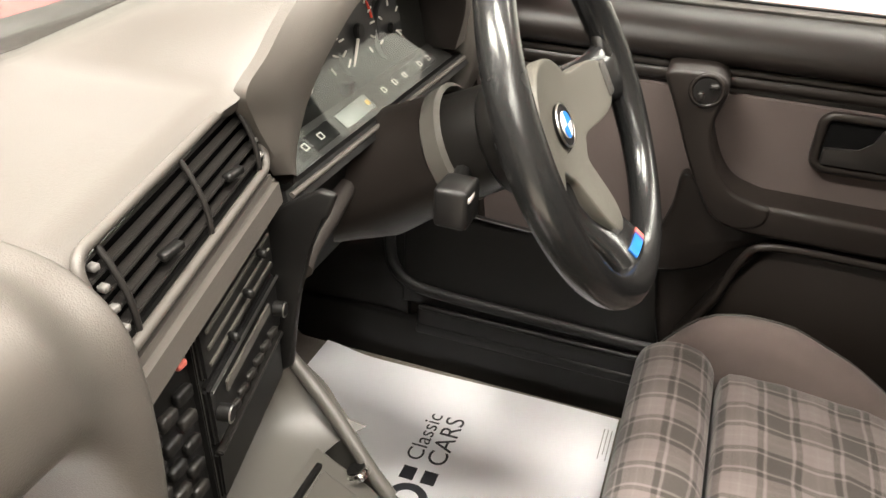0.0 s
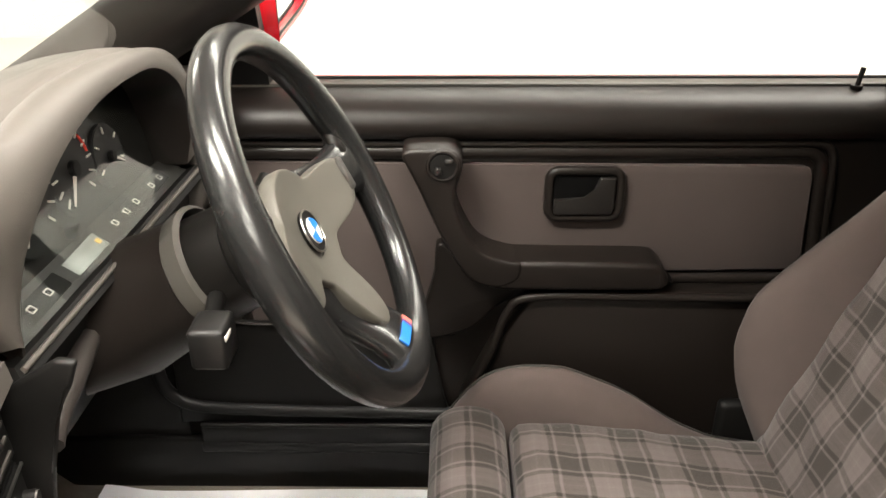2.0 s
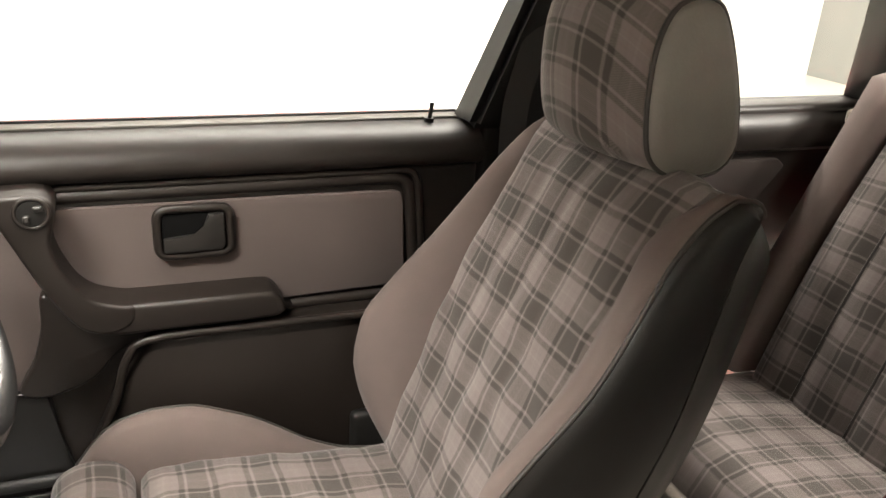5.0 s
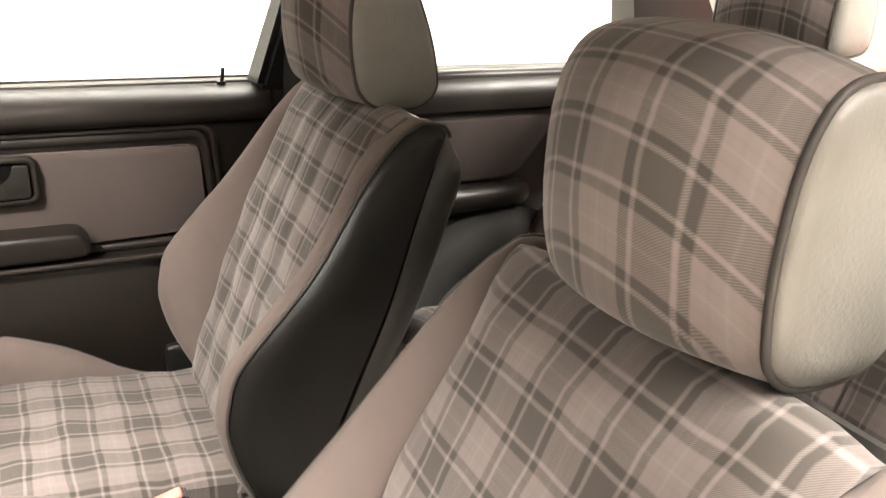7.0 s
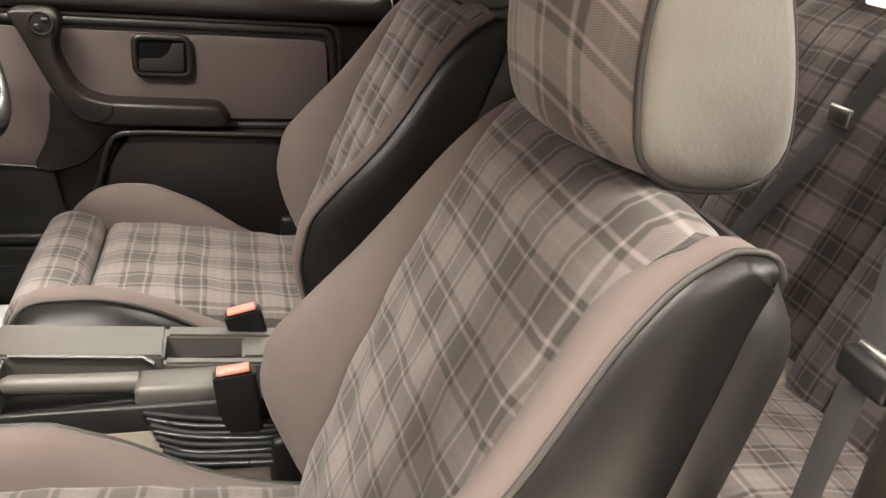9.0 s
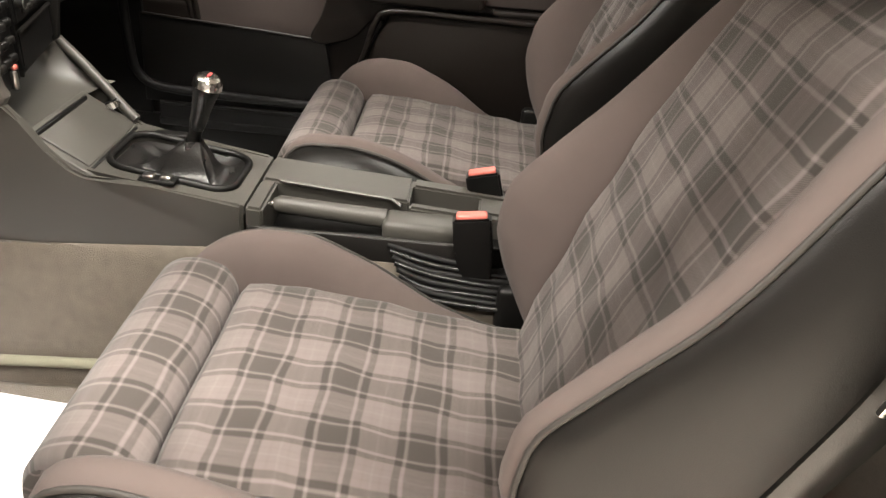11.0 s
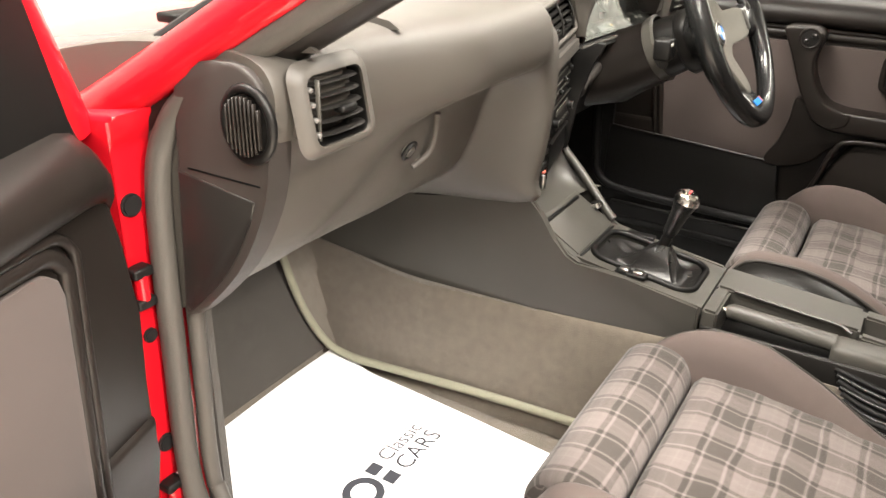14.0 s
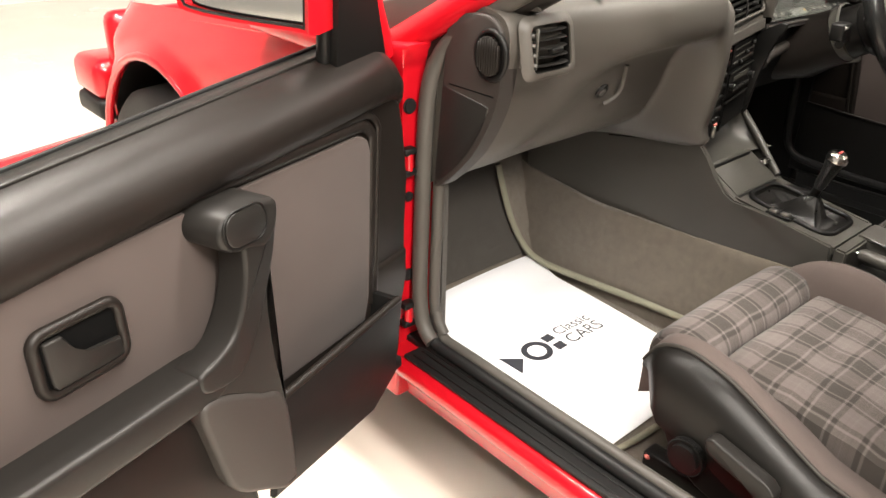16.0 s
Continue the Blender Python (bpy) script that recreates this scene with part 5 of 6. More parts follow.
# ---- steering ----
def steering():
    n = V(math.cos(radians(27)), 0, math.sin(radians(27)))
    c = V(-0.092, 0.330, 0.888)
    right, up = V(0, 1, 0), V(-math.sin(radians(27)), 0, math.cos(radians(27)))

    def at(a, b, d=0.0):
        return c + right * a + up * b + n * d
    col = thing("steering_column", (-0.25, 0.33, 0.83), "black steering column shroud with stalks", "steering column")
    def ring(r, d, k=1.0, drop=0.0):
        return [at(r * math.cos(a), r * k * math.sin(a) - drop, d) for a in [2 * math.pi * i / 28 for i in range(28)]]
    part("shroud_ring", loft([ring(0.058, -0.124, 0.98, -0.006), ring(0.064, -0.128, 0.98, -0.005), ring(0.065, -0.145, 0.95, -0.003), ring(0.058, -0.15, 0.95, -0.003)], wrap=True), CONSOLE, col, "grey collar")
    part("column_cone", loft([ring(0.052, -0.050), ring(0.054, -0.06), ring(0.054, -0.085), ring(0.057, -0.14, 1, 0.0)]), LEATHER, col)
    def oval(x, cz, hw, hh):
        return [(x + 0.20 * hh * math.sin(a), 0.33 + hw * math.copysign(abs(math.cos(a)) ** 0.6, math.cos(a)), cz + hh * math.copysign(abs(math.sin(a)) ** 0.7, math.sin(a))) for a in [2 * math.pi * i / 32 for i in range(32)]]
    def collar(r, d):
        return [at(r * math.cos(a), r * 0.97 * math.sin(a), d) for a in [2 * math.pi * i / 32 for i in range(32)]]
    part("column_cover", loft([oval(-0.46, 0.722, 0.086, 0.055), oval(-0.37, 0.748, 0.083, 0.057), collar(0.074, -0.235), collar(0.066, -0.19), collar(0.063, -0.145)]), DOORVINYL, col, "smooth dark column cover", angle=60)
    st = part("stalk", merge(tube([at(-0.045, -0.01, -0.12), at(-0.12, -0.012, -0.105), at(-0.165, -0.018, -0.085)], [0.009, 0.008, 0.009], 8)), BLACK, col, "left column stalk")
    part("stalk_tip", box(V(-0.156, 0.148, 0.862), (0.030, 0.036, 0.036), 0.005), BLACK, st)
    part("stalk_symbol", box(V(-0.142, 0.140, 0.872), (0.003, 0.014, 0.006), 0.001, 1), MARK, st)
    part("stalk", tube([at(0.05, 0.0, -0.12), at(0.12, 0.01, -0.11), at(0.165, 0.02, -0.10)], [0.008, 0.007, 0.008], 8), BLACK, col)
    part("ignition_lock", disc(at(0.07, -0.05, -0.17), (0.8, 0.4, 0.2), 0.016, 0.04, 20, 0.003), SILVER, col)

    w = thing("steering_wheel", c, "three-spoke black leather sports steering wheel", "steering wheel")
    R = 0.179
    part("rim", tube([at(R * math.cos(a), R * math.sin(a)) for a in [2 * math.pi * i / 72 for i in range(72)]], [0.0175 + 0.0022 * (abs(math.cos(a)) ** 8) for a in [2 * math.pi * i / 72 for i in range(72)]], 14, closed=True), WHEELLEATHER, w, "glossy worn black leather rim")

    def spoke(ang, w0, w1):
        ca, sa = math.cos(radians(ang)), math.sin(radians(ang))
        rows = []
        for i in range(9):
            t = i / 8
            r = 0.035 + (R - 0.043) * t
            hw = w0 + (w1 - w0) * step(0, 0.6, t) + 0.012 * step(0.80, 1.0, t)
            d = -0.046 + 0.040 * step(0.30, 1.0, t)
            th = 0.021 - 0.006 * t
            ringp = []
            for a in [2 * math.pi * q / 14 for q in range(14)]:
                x, z = hw * math.copysign(abs(math.cos(a)) ** 0.7, math.cos(a)), th * math.copysign(abs(math.sin(a)) ** 0.8, math.sin(a))
                ringp.append(at(r * ca - x * sa, r * sa + x * ca, d + z))
            rows.append(ringp)
        return loft(rows)
    for ang, w0, w1 in ((-3, 0.052, 0.030), (183, 0.052, 0.030), (270, 0.056, 0.038)):
        part("spoke", spoke(ang, w0, w1), WHEELLEATHER, w, "black leather spoke")
    arms = ((-3, 0.138, 0.031), (183, 0.138, 0.031), (270, 0.132, 0.024))
    rad = []
    for i in range(180):
        a = 2 * math.pi * i / 180
        r = 0.062
        for ang, length, hw in arms:
            e = abs((a - radians(ang) + math.pi) % (2 * math.pi) - math.pi)
            if e < math.pi / 2:
                r = max(r, min(length / math.cos(e), hw / max(1e-4, math.sin(e))) if length / math.cos(e) < 0.17 else hw / math.sin(e))
        rad.append(r)
    for k in range(16):
        rad = [0.25 * rad[i - 1] + 0.5 * rad[i] + 0.25 * rad[(i + 1) % 180] for i in range(180)]

    def pad(k, d):
        out = []
        for i, r in enumerate(rad):
            a = 2 * math.pi * i / 180
            q = r * k
            out.append(at(q * math.cos(a), q * math.sin(a) - 0.004, d + 0.026 * step(0.020, 0.15, q)))
        return out
    crown = [pad(k, -0.0262 - 0.0012 * k ** 6) for k in (0.965, 0.93, 0.86, 0.78, 0.69, 0.60, 0.51, 0.42, 0.33, 0.24, 0.15, 0.07)]
    part("hub_pad", loft([pad(0.96, -0.046), pad(1.0, -0.042), pad(1.0, -0.032), pad(0.985, -0.0285)] + crown), SPOKE, w, "smooth grey three-armed hub pad", angle=60)
    def hub_ring(r, d):
        return [at(r * math.cos(a), r * math.sin(a) - 0.004, d) for a in [2 * math.pi * i / 40 for i in range(40)]]
    part("hub_side", loft([hub_ring(0.052, -0.040), hub_ring(0.056, -0.046), hub_ring(0.060, -0.064), hub_ring(0.062, -0.084), hub_ring(0.056, -0.090)]), LEATHER, w, "black leather side of the hub", angle=60)
    b = part("badge", disc(at(0.0, -0.010, -0.0235), n, 0.0220, 0.005, 36, 0.001), BLACK, w, "round black, white and blue badge")
    part("badge_rim", tube([at(0.0220 * math.cos(a), -0.010 + 0.0220 * math.sin(a), -0.0215) for a in [2 * math.pi * i / 32 for i in range(32)]], 0.0011, 6, closed=True), SILVER, b)
    part("badge_field", disc(at(0.0, -0.010, -0.0206), n, 0.0138, 0.002, 32), WHITE, b)
    for q in (0, 2):
        pts = [at(0, -0.010, -0.0190)] + [at(0.0134 * math.cos(a), -0.010 + 0.0134 * math.sin(a), -0.0190) for a in [radians(90 * q + 9 * i) for i in range(11)]]
        part("badge_quarter", loft([pts, [p - n * 0.001 for p in pts]]), BLUE, b)
    # horn buttons on the side spokes and thumb rests
    for sgn in (-1, 1):
        part("horn_pad", box((0, 0, 0), (0.010, 0.016, 0.040), 0.003, rot=Matrix.Translation(at(0.130 * sgn, -0.008, -0.005)) @ Matrix.Rotation(radians(-27), 4, "Y")), HORN, w, "dimpled grey horn button")
        part("thumb_rest", tube([at((R - 0.014) * sgn, 0.034, -0.006), at((R - 0.024) * sgn, 0.012, -0.005), at((R - 0.014) * sgn, -0.018, -0.006)], [0.007, 0.011, 0.007], 10), LEATHER, w)
    part("horn_pad", box((0, 0, 0), (0.010, 0.036, 0.014), 0.003, rot=Matrix.Translation(at(0, -0.126, -0.010)) @ Matrix.Rotation(radians(-27), 4, "Y")), HORN, w, "dimpled grey horn button")

    def stripe(x0, x1):
        def on_spoke(u, v):
            r, x = 0.145 + 0.011 * u, x0 + (x1 - x0) * v
            t = (r - 0.035) / (R - 0.043)
            hw = 0.038 + 0.012 * step(0.80, 1.0, t)
            z = (0.021 - 0.006 * t) * math.sqrt(max(0.0, 1 - (abs(x) / hw) ** (2 / 0.7))) ** 0.8
            return at(x, -r, -0.046 + 0.040 * step(0.30, 1.0, t) + z + 0.0016)
        return sheet(on_spoke, 5, 8, 0.003)
    for m, x0, x1 in ((BLUE, -0.024, 0.010), (material("violet_stripe", (0.14, 0.05, 0.2), 0.4), 0.010, 0.015), (REDPLASTIC, 0.015, 0.024)):
        part("stripe", stripe(x0, x1), m, w, "small coloured stripe")


steering()


# ---- centre console ----
def centre_console():
    c = thing("centre_console", (-0.1, 0, 0.45), "charcoal moulded console with gear gaiter and tray", "centre console")
    for s in (-1, 1):
        brow = [(-0.70, 0.46), (-0.48, 0.612), (-0.325, 0.662), (-0.285, 0.628), (-0.252, 0.590), (-0.212, 0.557)] if s > 0 else [(-0.70, 0.66), (-0.48, 0.66), (-0.252, 0.668), (-0.234, 0.640), (-0.214, 0.600), (-0.196, 0.566)]
        near, far = (-0.17, -0.28) if s > 0 else (-0.11, -0.26)
        side = brow + [(-0.18, 0.552), (-0.14, 0.546), (-0.10, 0.540), (0.020, 0.524), (0.020, 0.455), (-0.06, 0.448), (-0.12, 0.448), (-0.16, 0.448), (-0.20, 0.448), (-0.24, 0.448), (-0.28, 0.448), (-0.40, 0.448), (-0.55, 0.448), (-0.70, 0.45)]
        rings = []
        for k in (0, 1):
            rings.append([(x, s * (0.088 + 0.062 * (step(near, far, x) * min(1, max(0.0, z - 0.466) / 0.09) + max(0, min(1, (0.02 - x) / 0.45)) * (1 - min(1, max(0.0, z - 0.466) / 0.09))) - 0.014 * k), z) for x, z in side])
        bm = loft(rings)
        bmesh.ops.bevel(bm, geom=bm.edges[:], offset=0.004, segments=2, affect="EDGES", clamp_overlap=True)
        part("console_side", bm, CONSOLE, c, "smooth charcoal console flank", angle=30)
    # top plate with an opening for the gaiter
    def plate_z(x):
        return lerp_table(((-0.212, 0.556), (-0.10, 0.538), (0.020, 0.520)), x)
    hole = rounded(-0.176, -0.058, -0.004, 0.058, 0.028, 5)
    outer = []
    for (hx, hy) in hole:
        dx, dy = hx + 0.09, hy
        k = min(0.118 / abs(dx) if abs(dx) > 1e-6 else 1e9, 0.084 / abs(dy) if abs(dy) > 1e-6 else 1e9)
        outer.append((-0.096 + dx * k, dy * k))
    rings = [[(x, y, plate_z(x) - 0.012) for x, y in outer], [(x, y, plate_z(x) + 0.002) for x, y in outer], [(x, y, plate_z(x) + 0.002) for x, y in hole], [(x, y, plate_z(x) - 0.012) for x, y in hole]]
    part("top_plate", loft(rings, wrap=True), CONSOLE, c, "charcoal top plate")
    part("gaiter_ring", tube([(x, y, plate_z(x) + 0.004) for x, y in rounded(-0.178, -0.060, -0.002, 0.060, 0.030, 6)], 0.0055, 8, closed=True), BLACK, c, "glossy black gaiter frame")
    part("plate_filler", box((-0.098, 0, 0.500), (0.22, 0.16, 0.02), 0.004), BLACK, c)
    # tray lid in front of the gaiter
    lid = prism([(-0.252, 0.588), (-0.190, 0.5515), (-0.1885, 0.556), (-0.2505, 0.5935)], -0.076, 0.070, "y", 0.0015)
    t = part("tray_lid", lid, CONSOLE, c, "ribbed grey tray lid")
    part("tray_slot", box((-0.1845, -0.002, 0.5505), (0.006, 0.152, 0.008), 0.001, 1), BLACK, t)
    part("tray_slot", box((-0.2565, -0.002, 0.592), (0.006, 0.152, 0.010), 0.001, 1), BLACK, t)
    part("tray_bed", prism([(-0.268, 0.600), (-0.176, 0.546), (-0.176, 0.52), (-0.268, 0.56)], -0.090, 0.090, "y", 0.003), CONSOLE, t)
    part("tray_button", disc((-0.224, 0.090, 0.580), (-0.5, 0, 1), 0.013, 0.010, 24, 0.003), CHROME, t, "round bright tray button")
    part("tray_button_face", disc((-0.2265, 0.090, 0.5855), (-0.5, 0, 1), 0.0095, 0.002, 20), BLACK, t)
    prof = spline([(-0.262, 0, 0.594), (-0.285, 0, 0.597), (-0.312, 0, 0.606), (-0.334, 0, 0.626), (-0.346, 0, 0.655), (-0.350, 0, 0.70)], 16)
    part("cubby", loft([[(p.x + 0.030 * abs(v) ** 6, 0.128 * v, p.z + 0.010 * abs(v) ** 6) for p in prof] + [(q.x - 0.008, 0.128 * v, q.z - 0.006) for q in reversed(prof)] for v in [k / 10 - 1 for k in range(21)]]), CONSOLE, c, "smooth open storage cubby", angle=60)
    part("front_rail", tube(spline([(-0.325, 0.136, 0.668), (-0.270, 0.120, 0.625), (-0.215, 0.098, 0.580), (-0.19, 0.090, 0.560)], 10), 0.0075, 14), CONSOLE, c, "pale worn console rail")
    sw = part("switch_bank", box((-0.098, -0.072, 0.543), (0.052, 0.020, 0.006), 0.002), BLACK, c, "pair of small window switches")
    for k in (-1, 1):
        part("rocker", box((-0.098 + 0.012 * k, -0.072, 0.548), (0.016, 0.013, 0.006), 0.002), SILVER, sw)
    part("switch_bank", box((-0.130, 0.072, 0.549), (0.05, 0.018, 0.006), 0.002), BLACK, c)


centre_console()


def gear_lever():
    g = thing("gear_lever", (-0.09, 0, 0.535), "black gear lever with a leather gaiter and chrome-topped knob", "gear lever")
    rings = []
    for i in range(17):
        t = i / 16
        k = 1 - 0.86 * t ** 0.8
        cx, z = -0.092 + 0.022 * t, 0.535 - 0.012 * math.sin(math.pi * min(1, 1.25 * t)) + 0.040 * t ** 2.2
        ring = []
        for q, (x, y) in enumerate(rounded(-0.174, -0.056, -0.006, 0.056, 0.026, 5)):
            a = 2 * math.pi * q / 24
            crease = math.sin(math.pi * t) * (math.sin(4 * a + 3.0 * t) + 0.6 * math.sin(7 * a - 5.0 * t + 1.0))
            ring.append((cx + (x + 0.09) * k * (1 + 0.05 * crease), y * k * (1 + 0.05 * crease), z - 0.10 * (x + 0.09) * (1 - t) + 0.0045 * crease))
        rings.append(ring)
    part("gaiter", loft(rings, cap=False), GAITER, g, "creased black leather gaiter")
    part("lever", tube([(-0.072, 0.001, 0.570), (-0.062, 0.002, 0.606)], 0.009, 12), BLACK, g)
    d = V(0.30, 0.03, 1).normalized()
    base = V(-0.066, 0.002, 0.592)
    part("knob", tube([base + d * k for k in (0, 0.012, 0.03, 0.05, 0.066, 0.076)], [0.010, 0.0125, 0.0135, 0.0165, 0.0205, 0.0185], 20), WHEELLEATHER, g, "glossy black gear knob")
    part("knob_band", tube([base + d * k for k in (0.066, 0.073, 0.079, 0.082)], [0.0213, 0.0205, 0.018, 0.013], 24), CHROME, g, "chrome knob cap")
    part("knob_mark", disc(base + d * 0.0825, d, 0.011, 0.002, 20), CHROME, g)
    part("shift_stripe", box(base + d * 0.0838, (0.004, 0.014, 0.001), 0.0003, 1), material("red_shift_mark", (0.5, 0.05, 0.05), 0.3), g)


gear_lever()


def rear_console():
    c = thing("handbrake_console", (0.18, 0, 0.44), "charcoal moulded rear console around the handbrake", "centre console")
    def tz(x):
        return 0.523 - 0.070 * (x - 0.02)
    # frame made of four walls round the two wells
    def wall(nm, x0, x1, y0, y1, low=0.445):
        bm = loft([[(x0, y0, low), (x1, y0, low), (x1, y1, low), (x0, y1, low)], [(x0, y0, tz(x0)), (x1, y0, tz(x1)), (x1, y1, tz(x1)), (x0, y1, tz(x0))]])
        bmesh.ops.bevel(bm, geom=bm.edges[:], offset=0.004, segments=2, affect="EDGES", clamp_overlap=True)
        part(nm, bm, CONSOLE, c)
    wall("console_top", 0.024, 0.242, 0.006, 0.088)
    wall("console_wall", 0.242, 0.42, 0.060, 0.088)
    wall("console_wall", 0.242, 0.42, -0.012, 0.006)
    wall("console_front", 0.024, 0.048, -0.088, 0.006)
    wall("console_rear", 0.345, 0.42, 0.006, 0.060)
    part("outer_lip", box((0.21, -0.086, 0.470), (0.37, 0.008, 0.05), 0.003), GRIP, c)
    part("console_floor", box((0.22, -0.007, 0.462), (0.40, 0.15, 0.012), 0.003), BLACK, c)
    part("well_rim", tube([(0.052, 0.004, tz(0.052) + 0.001), (0.215, 0.002, tz(0.215) + 0.001), (0.232, -0.010, tz(0.23) - 0.002)], 0.003, 6), CONSOLE, c)
    h = thing("handbrake_lever", (0.12, -0.03, 0.47), "grey plastic handbrake lever lying in the console", "handbrake")
    part("grip", tube([(0.055, -0.040, 0.505), (0.062, -0.040, 0.507), (0.13, -0.040, 0.503), (0.205, -0.038, 0.499), (0.212, -0.038, 0.498)], [0.010, 0.013, 0.0135, 0.014, 0.015], 14), CONSOLE, h, "ribbed grey grip")
    part("release_button", tube([(0.044, -0.040, 0.506), (0.056, -0.040, 0.506)], 0.006, 12), CHROME, h, "bright release button")
    part("lever_base", box((0.27, -0.046, 0.492), (0.12, 0.050, 0.034), 0.010, 3), CONSOLE, h)
    b = thing("handbrake_boot", (0.29, -0.06, 0.455), "pleated black rubber boot beside the handbrake", "rubber boot")
    for i in range(8):
        part("pleat", tube(spline([(0.222 + 0.004 * i, -0.089 - 0.0042 * i, 0.486 - 0.0068 * i), (0.28, -0.091 - 0.0042 * i, 0.474 - 0.0068 * i - 0.002 * (i % 3)), (0.35, -0.093 - 0.0042 * i, 0.466 - 0.0066 * i), (0.41, -0.092 - 0.0042 * i, 0.462 - 0.0064 * i)], 9), 0.0044, 8), WHEELLEATHER if i % 2 else BLACKRUBBER, b)


rear_console()


def buckle(x, y, z, lean, label):
    b = thing("seat_belt_buckle", (x + 0.03, y, 0.40), label, "seat belt buckle", "seat belt buckles by the handbrake")
    rot = Matrix.Translation((x, y, z)) @ Matrix.Rotation(radians(lean), 4, "Y")
    body = loft([[(-0.026, -0.012, 0), (0.026, -0.012, 0), (0.026, 0.012, 0), (-0.026, 0.012, 0)], [(-0.027, -0.013, -0.050), (0.027, -0.013, -0.050), (0.027, 0.013, -0.050), (-0.027, 0.013, -0.050)],
                 [(-0.017, -0.010, -0.105), (0.021, -0.010, -0.105), (0.021, 0.010, -0.105), (-0.017, 0.010, -0.105)], [(0.004, -0.005, -0.165), (0.012, -0.005, -0.165), (0.012, 0.005, -0.165), (0.004, 0.005, -0.165)]])
    bmesh.ops.bevel(body, geom=body.edges[:], offset=0.003, segments=2, affect="EDGES")
    part("buckle_case", body, BLACK, b, "black buckle case", xf=rot)
    part("release_button", box((0, 0.0, 0.001), (0.042, 0.017, 0.008), 0.003), REDPLASTIC, b, "red press button", xf=rot)
    part("buckle_stem", tube([(0.008, 0, -0.155), (0.010, 0, -0.19), (0.014, 0, -0.24)], 0.006, 8), BLACK, b, xf=rot)


buckle(0.333, -0.094, 0.545, -8, "black belt buckle with a red button beside the passenger seat")
buckle(0.346, 0.084, 0.530, -14, "black belt buckle with a red button beside the driver's seat")


# ---- front seats ----
E_UP, F_FWD, B0 = V(0.373, 0, 0.928), V(-0.928, 0, 0.373), V(0.400, 0, 0.445)
CUSHION_CREST = ((-0.060, 0.405), (-0.042, 0.452), (-0.018, 0.494), (0.027, 0.529), (0.073, 0.541), (0.134, 0.538), (0.212, 0.503), (0.293, 0.452), (0.36, 0.425), (0.44, 0.41))
CUSHION_TOP = ((-0.10, 0.40), (0.05, 0.486), (0.10, 0.492), (0.20, 0.484), (0.30, 0.468), (0.45, 0.452))
OUTER_CREST = ((-0.040, 0.450), (-0.035, 0.480), (-0.024, 0.504), (-0.006, 0.518), (0.020, 0.526), (0.05, 0.527), (0.11, 0.512), (0.16, 0.487), (0.21, 0.461), (0.256, 0.437), (0.36, 0.417), (0.44, 0.41))
INNER_CREST = ((-0.050, 0.450), (-0.045, 0.480), (-0.034, 0.503), (-0.018, 0.518), (0.004, 0.527), (0.08, 0.528), (0.13, 0.517), (0.178, 0.498), (0.237, 0.464), (0.30, 0.437), (0.44, 0.41))
BACK_BULGE = ((-0.06, -0.075), (0.005, -0.008), (0.05, 0.042), (0.10, 0.082), (0.164, 0.097), (0.238, 0.070), (0.30, 0.046), (0.35, 0.032), (0.45, 0.010), (0.49, -0.004), (0.515, -0.016), (0.530, -0.028), (0.540, -0.042))
BACK_TURN = ((0.5440, -0.050), (0.5462, -0.060), (0.5455, -0.070), (0.5415, -0.078), (0.5350, -0.084))


def eased(table, x):
    """The table's value, softened by its neighbours."""
    return (lerp_table(table, x - 0.014) + 2 * lerp_table(table, x) + lerp_table(table, x + 0.014)) / 4


